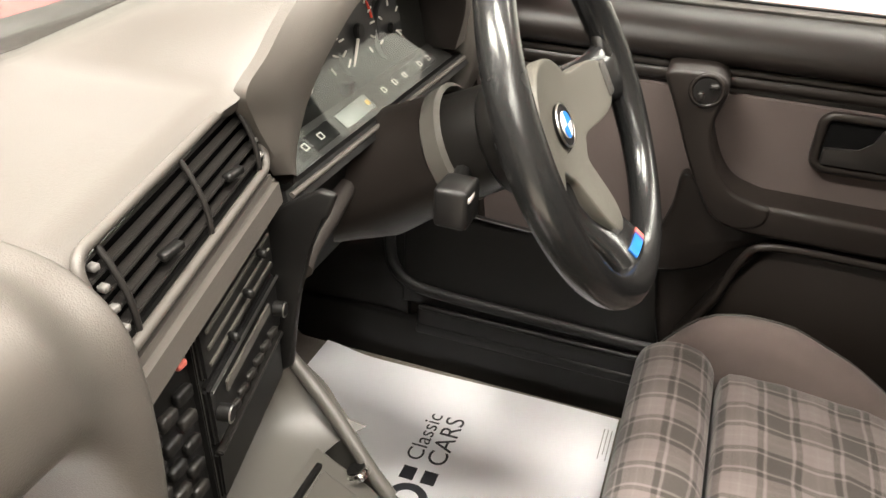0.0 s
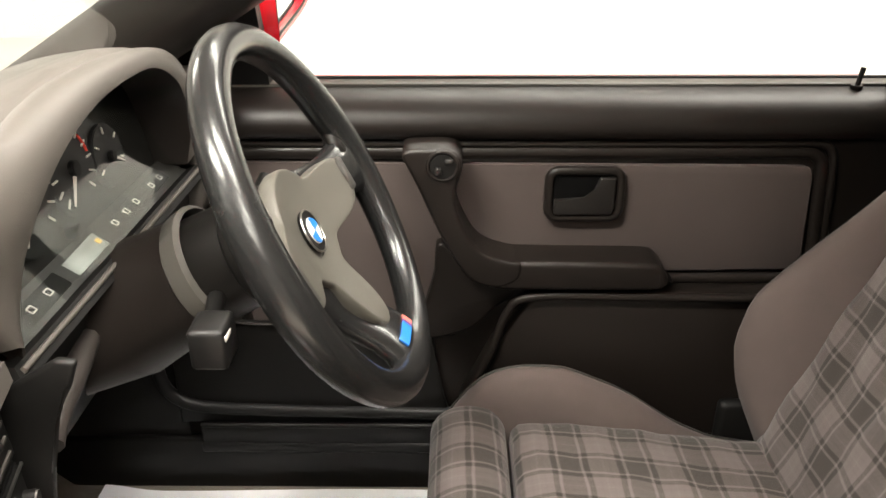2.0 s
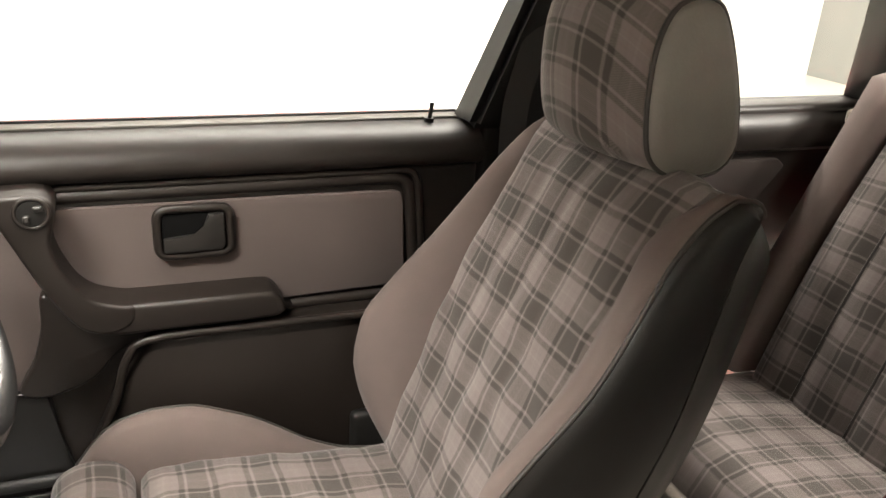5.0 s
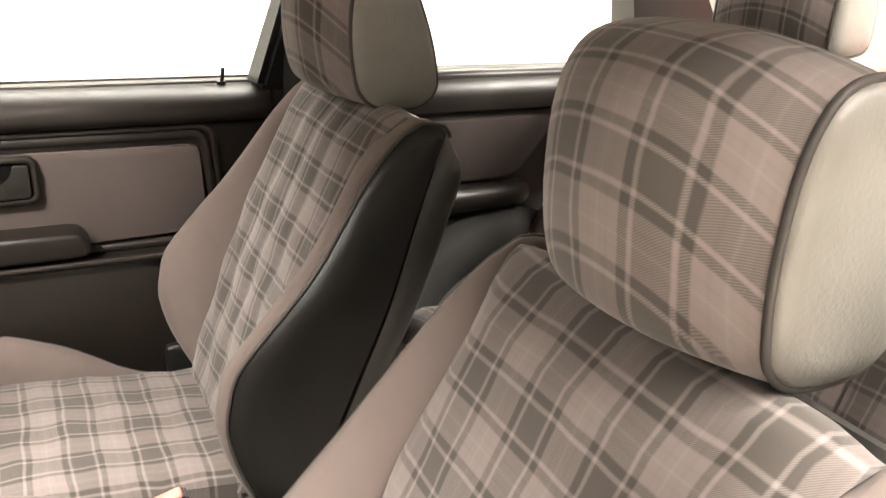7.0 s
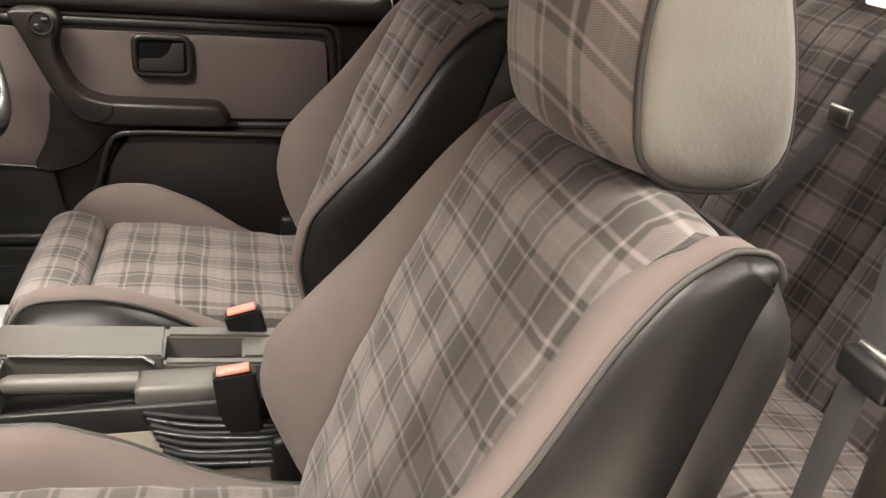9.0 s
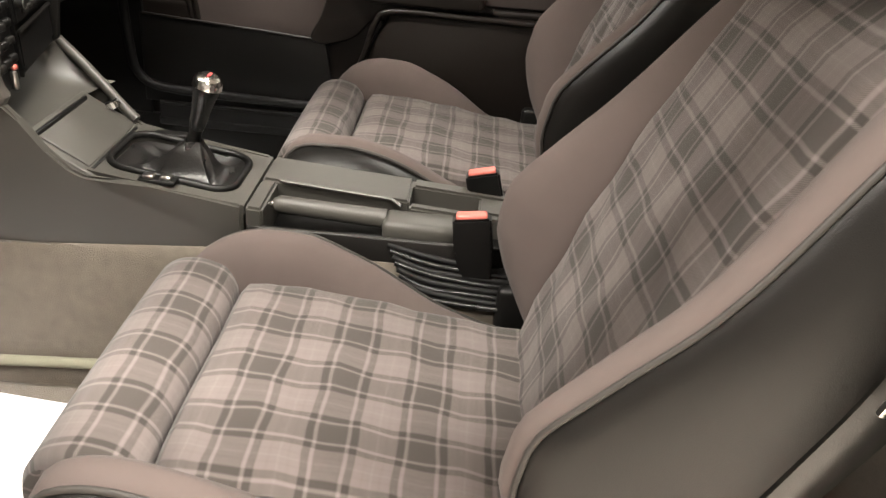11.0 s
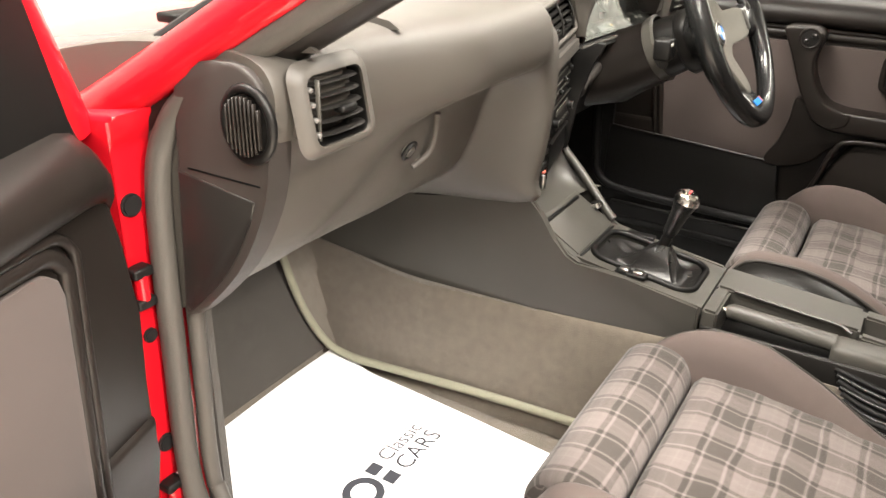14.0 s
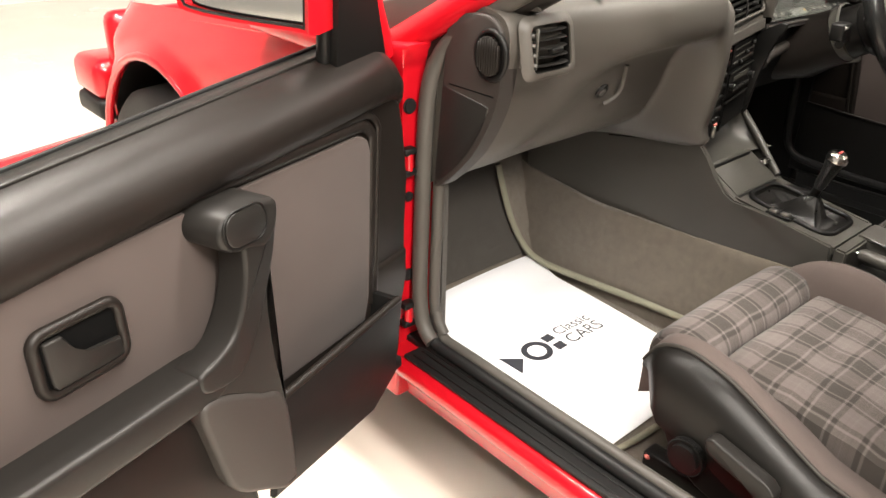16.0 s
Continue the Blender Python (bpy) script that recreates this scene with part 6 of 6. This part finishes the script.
def front_seat(dx, cy, label, taller=0.0, head=(0.0, 0.0)):
    seat = thing("front_seat", (dx + 0.2, cy, FLOOR), label, "car seat", "front sports seats")
    move = Matrix.Translation((dx, cy, 0))

    def P(nm, bm, mat, lab="", uv=None, par=None, angle=50):
        return part(nm, bm, mat, par or seat, lab, uv=uv, xf=move, angle=angle)

    def back(t, y, d):
        t = t + taller * step(0.0, 0.22, t)
        return B0 + E_UP * t + F_FWD * d + V(0, y * (1 - 0.14 * step(0.28, 0.56, t)), 0)
    # cushion
    ys = [-0.168 + 0.336 * i / 16 for i in range(17)]
    roll = spline([(0.048, 0, 0.455), (0.046, 0, 0.478), (0.030, 0, 0.498), (0.0, 0, 0.507), (-0.032, 0, 0.503), (-0.058, 0, 0.486), (-0.069, 0, 0.459), (-0.063, 0, 0.430), (-0.038, 0, 0.411), (0.0, 0, 0.404), (0.04, 0, 0.41)], 40, True)
    rows = []
    for y in [-0.176] + ys + [0.176]:
        k = 0.90 if abs(y) > 0.17 else 1.0
        rows.append([V(-0.02 + (p.x * (0.83 if p.x < 0 else 1.0) + 0.02) * k, y, 0.43 + (p.z - 0.43) * k + 0.004 * (1 - (y / 0.17) ** 2)) for p in roll])
    P("thigh_roll", loft(rows), PLAID, "tartan cloth thigh roll", uv=lambda c: (c.y - 0.039, 0.056 * math.atan2(c.z - 0.455, -c.x - 0.012) + 0.010))
    rows = []
    for y in ys:
        cr = 0.006 * (1 - (y / 0.168) ** 2) - 0.012 * max(0, abs(y) - 0.145) / 0.023
        top = [(0.054, 0.455), (0.056, 0.474), (0.066, 0.487), (0.085, 0.492)] + [(0.10 + 0.034 * i, lerp_table(CUSHION_TOP, 0.10 + 0.034 * i)) for i in range(11)]
        rows.append([V(x, y, z + cr + 0.0022 * math.sin(x * 70 + y * 25)) for x, z in top] + [V(0.44, y, 0.36), V(0.06, y, 0.36)])
    P("seat_cushion", loft(rows), PLAID, "tartan cloth seat cushion", uv=lambda c: (c.y - 0.039, c.x))
    for s in (-1, 1):
        rows, pipe, side = [], [], []
        for i in range(26):
            nose = s < 0
            x = -0.042 + 0.49 * i / 25
            if nose:
                x0 = -0.046 if taller else -0.037
                x = x0 + (0.448 - x0) * (i / 25) ** 1.3
            c = eased((INNER_CREST if taller else OUTER_CREST) if nose else CUSHION_CREST, x)
            if taller and s > 0:
                c += 0.012 * step(-0.03, 0.03, x) * step(0.36, 0.22, x)
            zi = min(lerp_table(CUSHION_TOP, x) - 0.03, c - 0.012)
            lo = 0.345 + 0.070 * step(0.07, -0.03, x)
            if nose:
                zi = min(zi, c - 0.012)
                lo = min(zi - 0.006, c - 0.020 - (c - 0.365) * step(x0, x0 + 0.09, x))
            slim = 0.018 if taller and nose else 0.0
            rows.append([V(x, s * y, z) for y, z in ((0.156, lo), (0.157, zi), (0.166 - 0.3 * slim, zi + 0.55 * (c - zi)), (0.178 - 0.6 * slim, c - 0.008), (0.190 - slim, c), (0.203 - slim, c - 0.003), (0.212 - slim, c - 0.009), (0.215 - slim, c - 0.016), (0.216 - slim, lo))])
            pipe.append((x, s * (0.2145 - slim), c - 0.0105))
            kf = 0.06 + 0.94 * step(-0.045, 0.03, x)
            low = max(0.352, c - kf * (0.080 + 0.045 * step(0.04, 0.20, x)))
            if nose:
                kf = 0.03 + 0.97 * step(x0 - 0.002, x0 + 0.055, x)
                low = max(0.352, c - 0.014 - 0.12 * step(x0 - 0.002, x0 + 0.07, x) ** 0.8)
            side.append([V(x, s * y, z) for y, z in ((0.208 - slim, c - 0.014), (0.216 - slim, c - 0.012), (0.216 - 0.5 * slim + 0.024 * kf, c - 0.012 - 0.022 * kf), (0.216 + 0.038 * kf, c - 0.012 - 0.045 * kf), (0.216 + 0.036 * kf, low - 0.004), (0.214, low - 0.012))])
        P("cushion_bolster", loft(rows), CLOTH, "taupe velour cushion bolster", angle=80)
        P("cushion_side", loft(side), LEATHER, "black leatherette seat side", angle=60)
        P("piping", tube(pipe, 0.0035, 8), PIPING)
    P("seat_pan", box((0.235, 0, 0.345), (0.43, 0.42, 0.09), 0.03), BLACK)
    # backrest
    L = 0.535
    rows = []
    for i in range(51):
        y = -0.172 + 0.344 * i / 50
        cr = 0.004 * (1 - (y / 0.17) ** 2) - 0.010 * max(0, abs(y) - 0.150) / 0.022
        pts = []
        for j in range(22):
            t = -0.015 + (L + 0.005) * j / 21
            ripple = 0.0022 * math.sin(52 * t + 3.0 * math.sin(26 * y)) * step(0.5, 0.2, t)
            if taller:
                for fold, wide in ((0.004, 0.013), (-0.066, 0.013), (0.080, 0.016)):
                    ripple -= 0.0048 * math.exp(-((y - fold - 0.010 * math.sin(9 * t)) / wide) ** 2) * step(0.0, 0.12, t)
            pts.append(back(t, y * (1 + 0.16 * step(0.46, 0.525, t)), cr + 0.012 * math.sin(math.pi * min(1, max(0, t / L))) + ripple - 0.018 * step(0.47, 0.54, t)))
        dn = 0.006 * step(0.13, 0.172, abs(y))
        yw = y * 1.16
        pts += [back(L + 0.008 - dn, yw, -0.032), back(L + 0.010 - dn, yw, -0.050), back(L + 0.004 - dn, yw, -0.072), back(0.0, y, -0.075)]
        rows.append(pts)
    P("backrest", loft(rows), PLAID, "tartan cloth backrest", uv=lambda c: (c.y, 0.373 * c.x + 0.928 * c.z))
    for s in (-1, 1):
        rows, pipe, side = [], [], []
        run = [(t, eased(BACK_BULGE, t)) for t in [-0.058 + 0.597 * (1 - (1 - i / 44) ** 1.5) for i in range(45)]]
        for t, h in run + list(BACK_TURN):
            w = 0.238
            lo = min(-0.012, h - 0.02)
            sec = ((0.150, min(-0.07, h - 0.03)), (0.156, lo), (0.166, lo + 0.36 * (h - lo)), (0.180, lo + 0.72 * (h - lo)), (w - 0.042, lo + 0.92 * (h - lo)), (w - 0.030, h), (w - 0.019, h - 0.004), (w - 0.012, h - 0.016), (w - 0.010, -0.085))
            tb = min(t, 0.528)
            rows.append([back(tb if k in (0, 8) else t - 0.014 * max(0, 1 - k / 5) * step(0.515, 0.545, t), s * (y + (0.040 - 0.008 * k if k < 5 else 0.0) * step(0.475, 0.535, t)), max(-0.084, d) - (0.014 - 0.003 * k if k < 5 else 0.0) * step(0.485, 0.53, t)) for k, (y, d) in enumerate(sec)])
            pipe.append(back(t, s * (w - 0.0125), h - 0.0115))
            thin = max(0.7, min(1.0, (h + 0.083) / 0.045))
            edge = max(-0.080, h - 0.012)
            ts = t - 0.0012 * step(0.50, 0.54, t)
            side.append([back(ts + (tb - ts) * k, s * (w - 0.014 + (a + 0.014) * thin), edge + (-0.0825 - edge) * k) for a, k in ((-0.016, 0.0), (-0.010, 0.03), (-0.001, 0.16), (0.005, 0.42), (0.006, 0.75), (0.003, 0.96), (-0.012, 1.0))])
        P("back_bolster", loft(rows), CLOTH, "taupe velour side bolster", angle=80)
        P("back_side", loft(side), LEATHER, "black leatherette backrest side", angle=60)
        P("piping", tube(pipe, 0.0028, 8), PIPING)
    rows = []
    for i in range(32):
        t = -0.05 + 0.590 * (1 - (1 - i / 31) ** 1.6)
        u = step(0.46, 0.542, t)
        k = 1.0 - 0.10 * u ** 2
        wide = step(0.05, 0.45, t)
        half = [(0.228, -0.080), (0.238, -0.084), (0.241, -0.095), (0.238, -0.112 - 0.014 * wide), (0.218, -0.126 - 0.016 * wide), (0.1, -0.150)]
        half = [(y, -0.084 + (d + 0.084) * (1 - 0.75 * u ** 4)) for y, d in half]
        rows.append([back(t, -y * k, d) for y, d in half] + [back(t, y * k, d) for y, d in reversed(half)] + [back(t, 0.15, -0.080), back(t, -0.15, -0.080)])
    P("back_shell", loft(rows), SHELL, "dark moulded back shell", angle=50)
    # head restraint
    out = spline([(0.612, 0, 0.974), (0.624, 0, 0.952), (0.648, 0, 0.938), (0.69, 0, 0.934), (0.722, 0, 0.940), (0.740, 0, 0.962), (0.736, 0, 1.00), (0.722, 0, 1.045), (0.702, 0, 1.090), (0.682, 0, 1.120), (0.652, 0, 1.128), (0.622, 0, 1.116), (0.606, 0, 1.08), (0.604, 0, 1.025)], 44, True)
    out = [V(0.612 + (p.x - 0.612) * 0.95 + head[0], 0, p.z + head[1]) for p in out]
    hw = 0.106
    rows = []
    for i in range(21):
        y = -hw + 2 * hw * i / 20
        b = 1 - abs(y / hw) ** 2.4
        rows.append([V(p.x - 0.052 * b * step(0.70, 0.60, p.x - head[0]), y, p.z + 0.012 * b * step(1.02, 1.10, p.z - head[1]) + 0.004 * b) for p in out])
    hr = P("head_restraint", loft(rows, cap=False), PLAID, "tartan cloth head restraint with grey sides", uv=lambda c: (c.y, c.x + c.z - 0.02), angle=70)
    mx, mz = 0.672 + head[0], 1.03 + head[1]
    for s in (-1, 1):
        rings = [[V(mx + (p.x - mx) * k, s * (hw + dy), mz + (p.z - mz) * k) for p in out] for k, dy in ((1.0, -0.004), (0.985, 0.002), (0.93, 0.007), (0.75, 0.010), (0.4, 0.012), (0.1, 0.0125))]
        P("side_panel", loft(rings), GREYLEATHER, "grey leatherette side panel", par=hr, angle=70)
        P("piping", tube([V(p.x, s * hw, p.z) for p in out], 0.0032, 8, closed=True), PIPING, par=hr)
    for y in (-0.05, 0.05):
        P("restraint_post", tube([(0.655, y, 0.90), (0.668, y, 0.95)], 0.006, 10), CHROME, par=hr)
    # runners, adjusters
    for s in (-1, 1):
        P("seat_runner", box((0.20, s * 0.20, 0.282), (0.42, 0.035, 0.030), 0.005), BLACK)
        P("runner_foot", box((0.02, s * 0.20, 0.262), (0.05, 0.040, 0.020), 0.004), BLACK)
        P("runner_foot", box((0.36, s * 0.20, 0.262), (0.05, 0.040, 0.020), 0.004), BLACK)
        rec = P("recliner_cover", box((0.428, s * 0.252, 0.405), (0.10, 0.024, 0.10), 0.02, 3), BLACK, "black recliner cover")
        kn = P("recliner_knob", disc((0.425, s * 0.268, 0.418), (0, s, 0), 0.030, 0.018, 24, 0.004), BLACK, par=rec)
        for q in range(3):
            P("knob_rivet", disc((0.425 + 0.014 * math.cos(q * 2.1), s * 0.278, 0.418 + 0.014 * math.sin(q * 2.1)), (0, s, 0), 0.0045, 0.004, 12), SILVER, par=kn)
    ad = P("height_wheel", disc((0.085, -0.258, 0.372), (0, -1, 0), 0.030, 0.024, 48, 0.007), BLACK, "black knurled adjuster wheel")
    for q in range(44):
        a = 2 * math.pi * q / 44
        P("knurl", box((0.085 + 0.0298 * math.cos(a), -0.262, 0.372 + 0.0298 * math.sin(a)), (0.0018, 0.008, 0.0018), 0.0005, 1), BLACK, par=ad)
    P("valance", prism([(0.028, 0.436), (0.026, 0.395), (0.050, 0.345), (0.10, 0.315), (0.20, 0.290), (0.42, 0.30), (0.44, 0.37), (0.12, 0.402), (0.06, 0.420)], -0.246, -0.228, "y", 0.006, 3), BLACK, "black seat valance")
    if cy < 0:
        P("tilt_lever", prism([(0.116, 0.438), (0.128, 0.444), (0.215, 0.422), (0.228, 0.410), (0.226, 0.372), (0.212, 0.372), (0.206, 0.398), (0.192, 0.404), (0.176, 0.402), (0.122, 0.416)], -0.282, -0.256, "y", 0.005, 3), GRIP, "dark hollow seat tilt lever")
        P("runner_button", disc((0.0, -0.215, 0.290), (0, -0.4, 1), 0.006, 0.008, 16, 0.002), REDPLASTIC, "small red button on the runner")
    if cy < 0:
        P("tip_lever", tube([(0.598, -0.252, 0.705), (0.618, -0.252, 0.772)], 0.006, 8, flat=0.6), SILVER, "bright seat tipping lever")
    return seat


front_seat(0.0, -0.370, "tartan passenger sports seat with taupe bolsters and grey-sided head restraint")
front_seat(0.055, 0.355, "tartan driver's sports seat with taupe bolsters beside the closed door", 0.028, (-0.014, 0.018))


# ---- rear seat and rear side trim ----
def rear_seat():
    r = thing("rear_bench", (1.1, 0, 0.30), "tartan cloth rear bench with two head restraints", "rear seat")
    for s in (-1, 1):
        rows = []
        for i in range(15):
            y = s * (0.045 + 0.50 * i / 14)
            k = 1 - abs(2 * i / 14 - 1) ** 4
            rows.append([V(x, y, z - 0.03 * (1 - k)) for x, z in ((0.865, 0.34), (0.862, 0.44), (0.885, 0.485), (0.93, 0.50), (1.02, 0.492), (1.14, 0.470), (1.26, 0.452), (1.28, 0.34))])
        part("bench_cushion", loft(rows), PLAID, r, "tartan bench cushion", uv=lambda c: (c.y, c.x), angle=60)
        rows = []
        for i in range(33):
            y = s * (0.062 + 0.46 * i / 32)
            k = 1 - abs(2 * i / 32 - 1) ** 5
            pts = []
            for j in range(14):
                t = j / 13
                groove = 0.015 * abs(math.sin(math.pi * i / 8)) ** 0.6
                pts.append(V(1.20 + 0.235 * t - 0.022 * math.sin(math.pi * t) - 0.03 * k - groove + 0.03 * step(0.9, 1.0, t), y, 0.45 + 0.545 * t - 0.004 * (1 - k)))
            rows.append(pts + [V(1.50, y, 0.985), V(1.36, y, 0.45)])
        for i in (8, 16, 24):
            part("bench_seam", tube([p + V(-0.0005, 0, 0) for p in rows[i][:14]], 0.0028, 6), PIPING, r)
        part("bench_back", loft(rows), PLAID, r, "tartan bench backrest", uv=lambda c: (c.y, 0.4 * c.x + 0.9 * c.z), angle=60)
        rows = []
        for j in range(12):
            t = j / 11
            x, z = 1.19 + 0.235 * t, 0.45 + 0.54 * t
            rows.append([V(x + dx, s * y, z) for y, dx in ((0.520, 0.05), (0.530, -0.03), (0.56, -0.045), (0.60, -0.03), (0.635, 0.05), (0.60, 0.12), (0.53, 0.12))])
        part("bench_bolster", loft(rows), CLOTH, r, "taupe velour outer bolster", angle=70)
        out = spline([(1.43, 0, 1.045), (1.45, 0, 1.03), (1.50, 0, 1.03), (1.53, 0, 1.05), (1.52, 0, 1.13), (1.49, 0, 1.17), (1.455, 0, 1.17), (1.43, 0, 1.13)], 28, True)
        rows = []
        for i in range(13):
            q = 2 * i / 12 - 1
            rows.append([V(p.x - 0.03 * (1 - q * q) * step(1.50, 1.44, p.x), s * (0.25 + 0.125 * q), p.z) for p in out])
        hr = part("rear_head_restraint", loft(rows, cap=False), PLAID, r, "tartan rear head restraint with grey sides", uv=lambda c: (c.y, c.x + c.z), angle=70)
        for e in (-1, 1):
            rings = [[V(1.478 + (p.x - 1.478) * k, s * 0.25 + e * (0.125 + dy), 1.10 + (p.z - 1.10) * k) for p in out] for k, dy in ((1.0, -0.003), (0.95, 0.005), (0.6, 0.011), (0.1, 0.013))]
            part("side_panel", loft(rings), GREYLEATHER, hr, "grey leatherette side panel", angle=70)
            part("piping", tube([V(p.x, s * 0.25 + e * 0.125, p.z) for p in out], 0.0035, 6, closed=True), PIPING, hr)
    part("centre_back", loft([[V(x + 0.0, y, z) for x, z in ((1.225, 0.45), (1.42, 0.98), (1.50, 0.98), (1.36, 0.45))] for y in (-0.062, -0.03, 0.03, 0.062)]), PLAID, r, uv=lambda c: (c.y, 0.4 * c.x + 0.9 * c.z))
    part("bench_base", box((1.07, 0, 0.34), (0.38, 1.16, 0.16), 0.02), BLACK, r)


rear_seat()


def quarter_trim(s):
    q = thing("quarter_trim", (1.05, s * 0.67, 0.35), "black vinyl rear side trim with a taupe cloth panel", "side trim", kind="structure")
    def P(nm, bm, mat, lab=""):
        return part(nm, bm, mat, q, lab, xf=Matrix.Diagonal((1, s, 1, 1)))
    P("trim_board", box((1.13, 0.70, 0.64), (0.72, 0.06, 0.57), 0.012), DOORVINYL)
    roll = [(0.742, BELT + 0.004), (0.69, BELT + 0.002), (0.662, BELT - 0.015), (0.650, BELT - 0.045), (0.655, BELT - 0.075), (0.67, BELT - 0.085), (0.742, BELT - 0.085)]
    P("upper_roll", loft([[(x, y, z) for y, z in roll] for x in (0.775, 0.785, 1.1, 1.49, 1.50)]), DOORVINYL, "padded black upper roll")
    # door cloth in a darker tone: the shade back here is in the colour
    P("cloth_panel", prism([(0.80, 0.825), (1.28, 0.825), (1.30, 0.81), (1.215, 0.705), (1.18, 0.69), (0.80, 0.69)], 0.658, 0.672, "y", 0.005), material("shaded_side_cloth", (0.034, 0.028, 0.026), 0.95, grain=0.25, grain_size=1500, specular=0.1), "taupe cloth side panel, darkened for shade")
    P("armrest", tube(spline([(0.80, 0.655, 0.655), (1.0, 0.648, 0.658), (1.17, 0.648, 0.657), (1.22, 0.665, 0.655)], 14), 0.030, 12), DOORVINYL, "black padded side armrest")
    P("ashtray", box((1.02, 0.668, 0.585), (0.12, 0.02, 0.05), 0.006), BLACK)


quarter_trim(1)
quarter_trim(-1)


# ---- belts ----
def strap(name, path, width, label, mat=WEBBING, flat=0.05, up=(1, 0, 0)):
    t = thing(name, path[-1], label, "seat belt", "seat belts")
    part("webbing", tube(spline(path, 22), width / 2, 10, flat=flat, up=up), mat, t)
    return t


pb = strap("seat_belt", [(0.725, -0.585, 1.16), (0.712, -0.615, 1.01), (0.695, -0.640, 0.91), (0.688, -0.640, 0.80), (0.685, -0.640, 0.62), (0.70, -0.645, 0.42)], 0.046, "black front seat belt hanging down the centre post", up=(0.87, -0.48, 0))
tg = part("belt_tongue", box((0.684, -0.655, 0.900), (0.004, 0.026, 0.018), 0.002), SILVER, pb, "small metal belt tongue")
part("tongue_grip", box((0.678, -0.660, 0.897), (0.012, 0.040, 0.020), 0.004), BLACK, tg)
strap("seat_belt", [(0.725, 0.585, 1.16), (0.705, 0.622, 1.02), (0.70, 0.645, 0.92), (0.71, 0.652, 0.75), (0.715, 0.655, 0.42)], 0.046, "black driver's seat belt down the centre post", up=(0, 1, 0))
rb = strap("seat_belt", [(1.395, 0.088, 1.0), (1.345, 0.088, 0.92), (1.302, 0.094, 0.83), (1.255, 0.118, 0.73), (1.212, 0.145, 0.63), (1.172, 0.165, 0.53)], 0.046, "black rear belt lying across the tartan backrest", up=(-0.9, 0, 0.4))
part("belt_tongue", box((1.292, 0.095, 0.838), (0.008, 0.050, 0.030), 0.003, rot=None), SILVER, rb, "grey metal belt tongue")
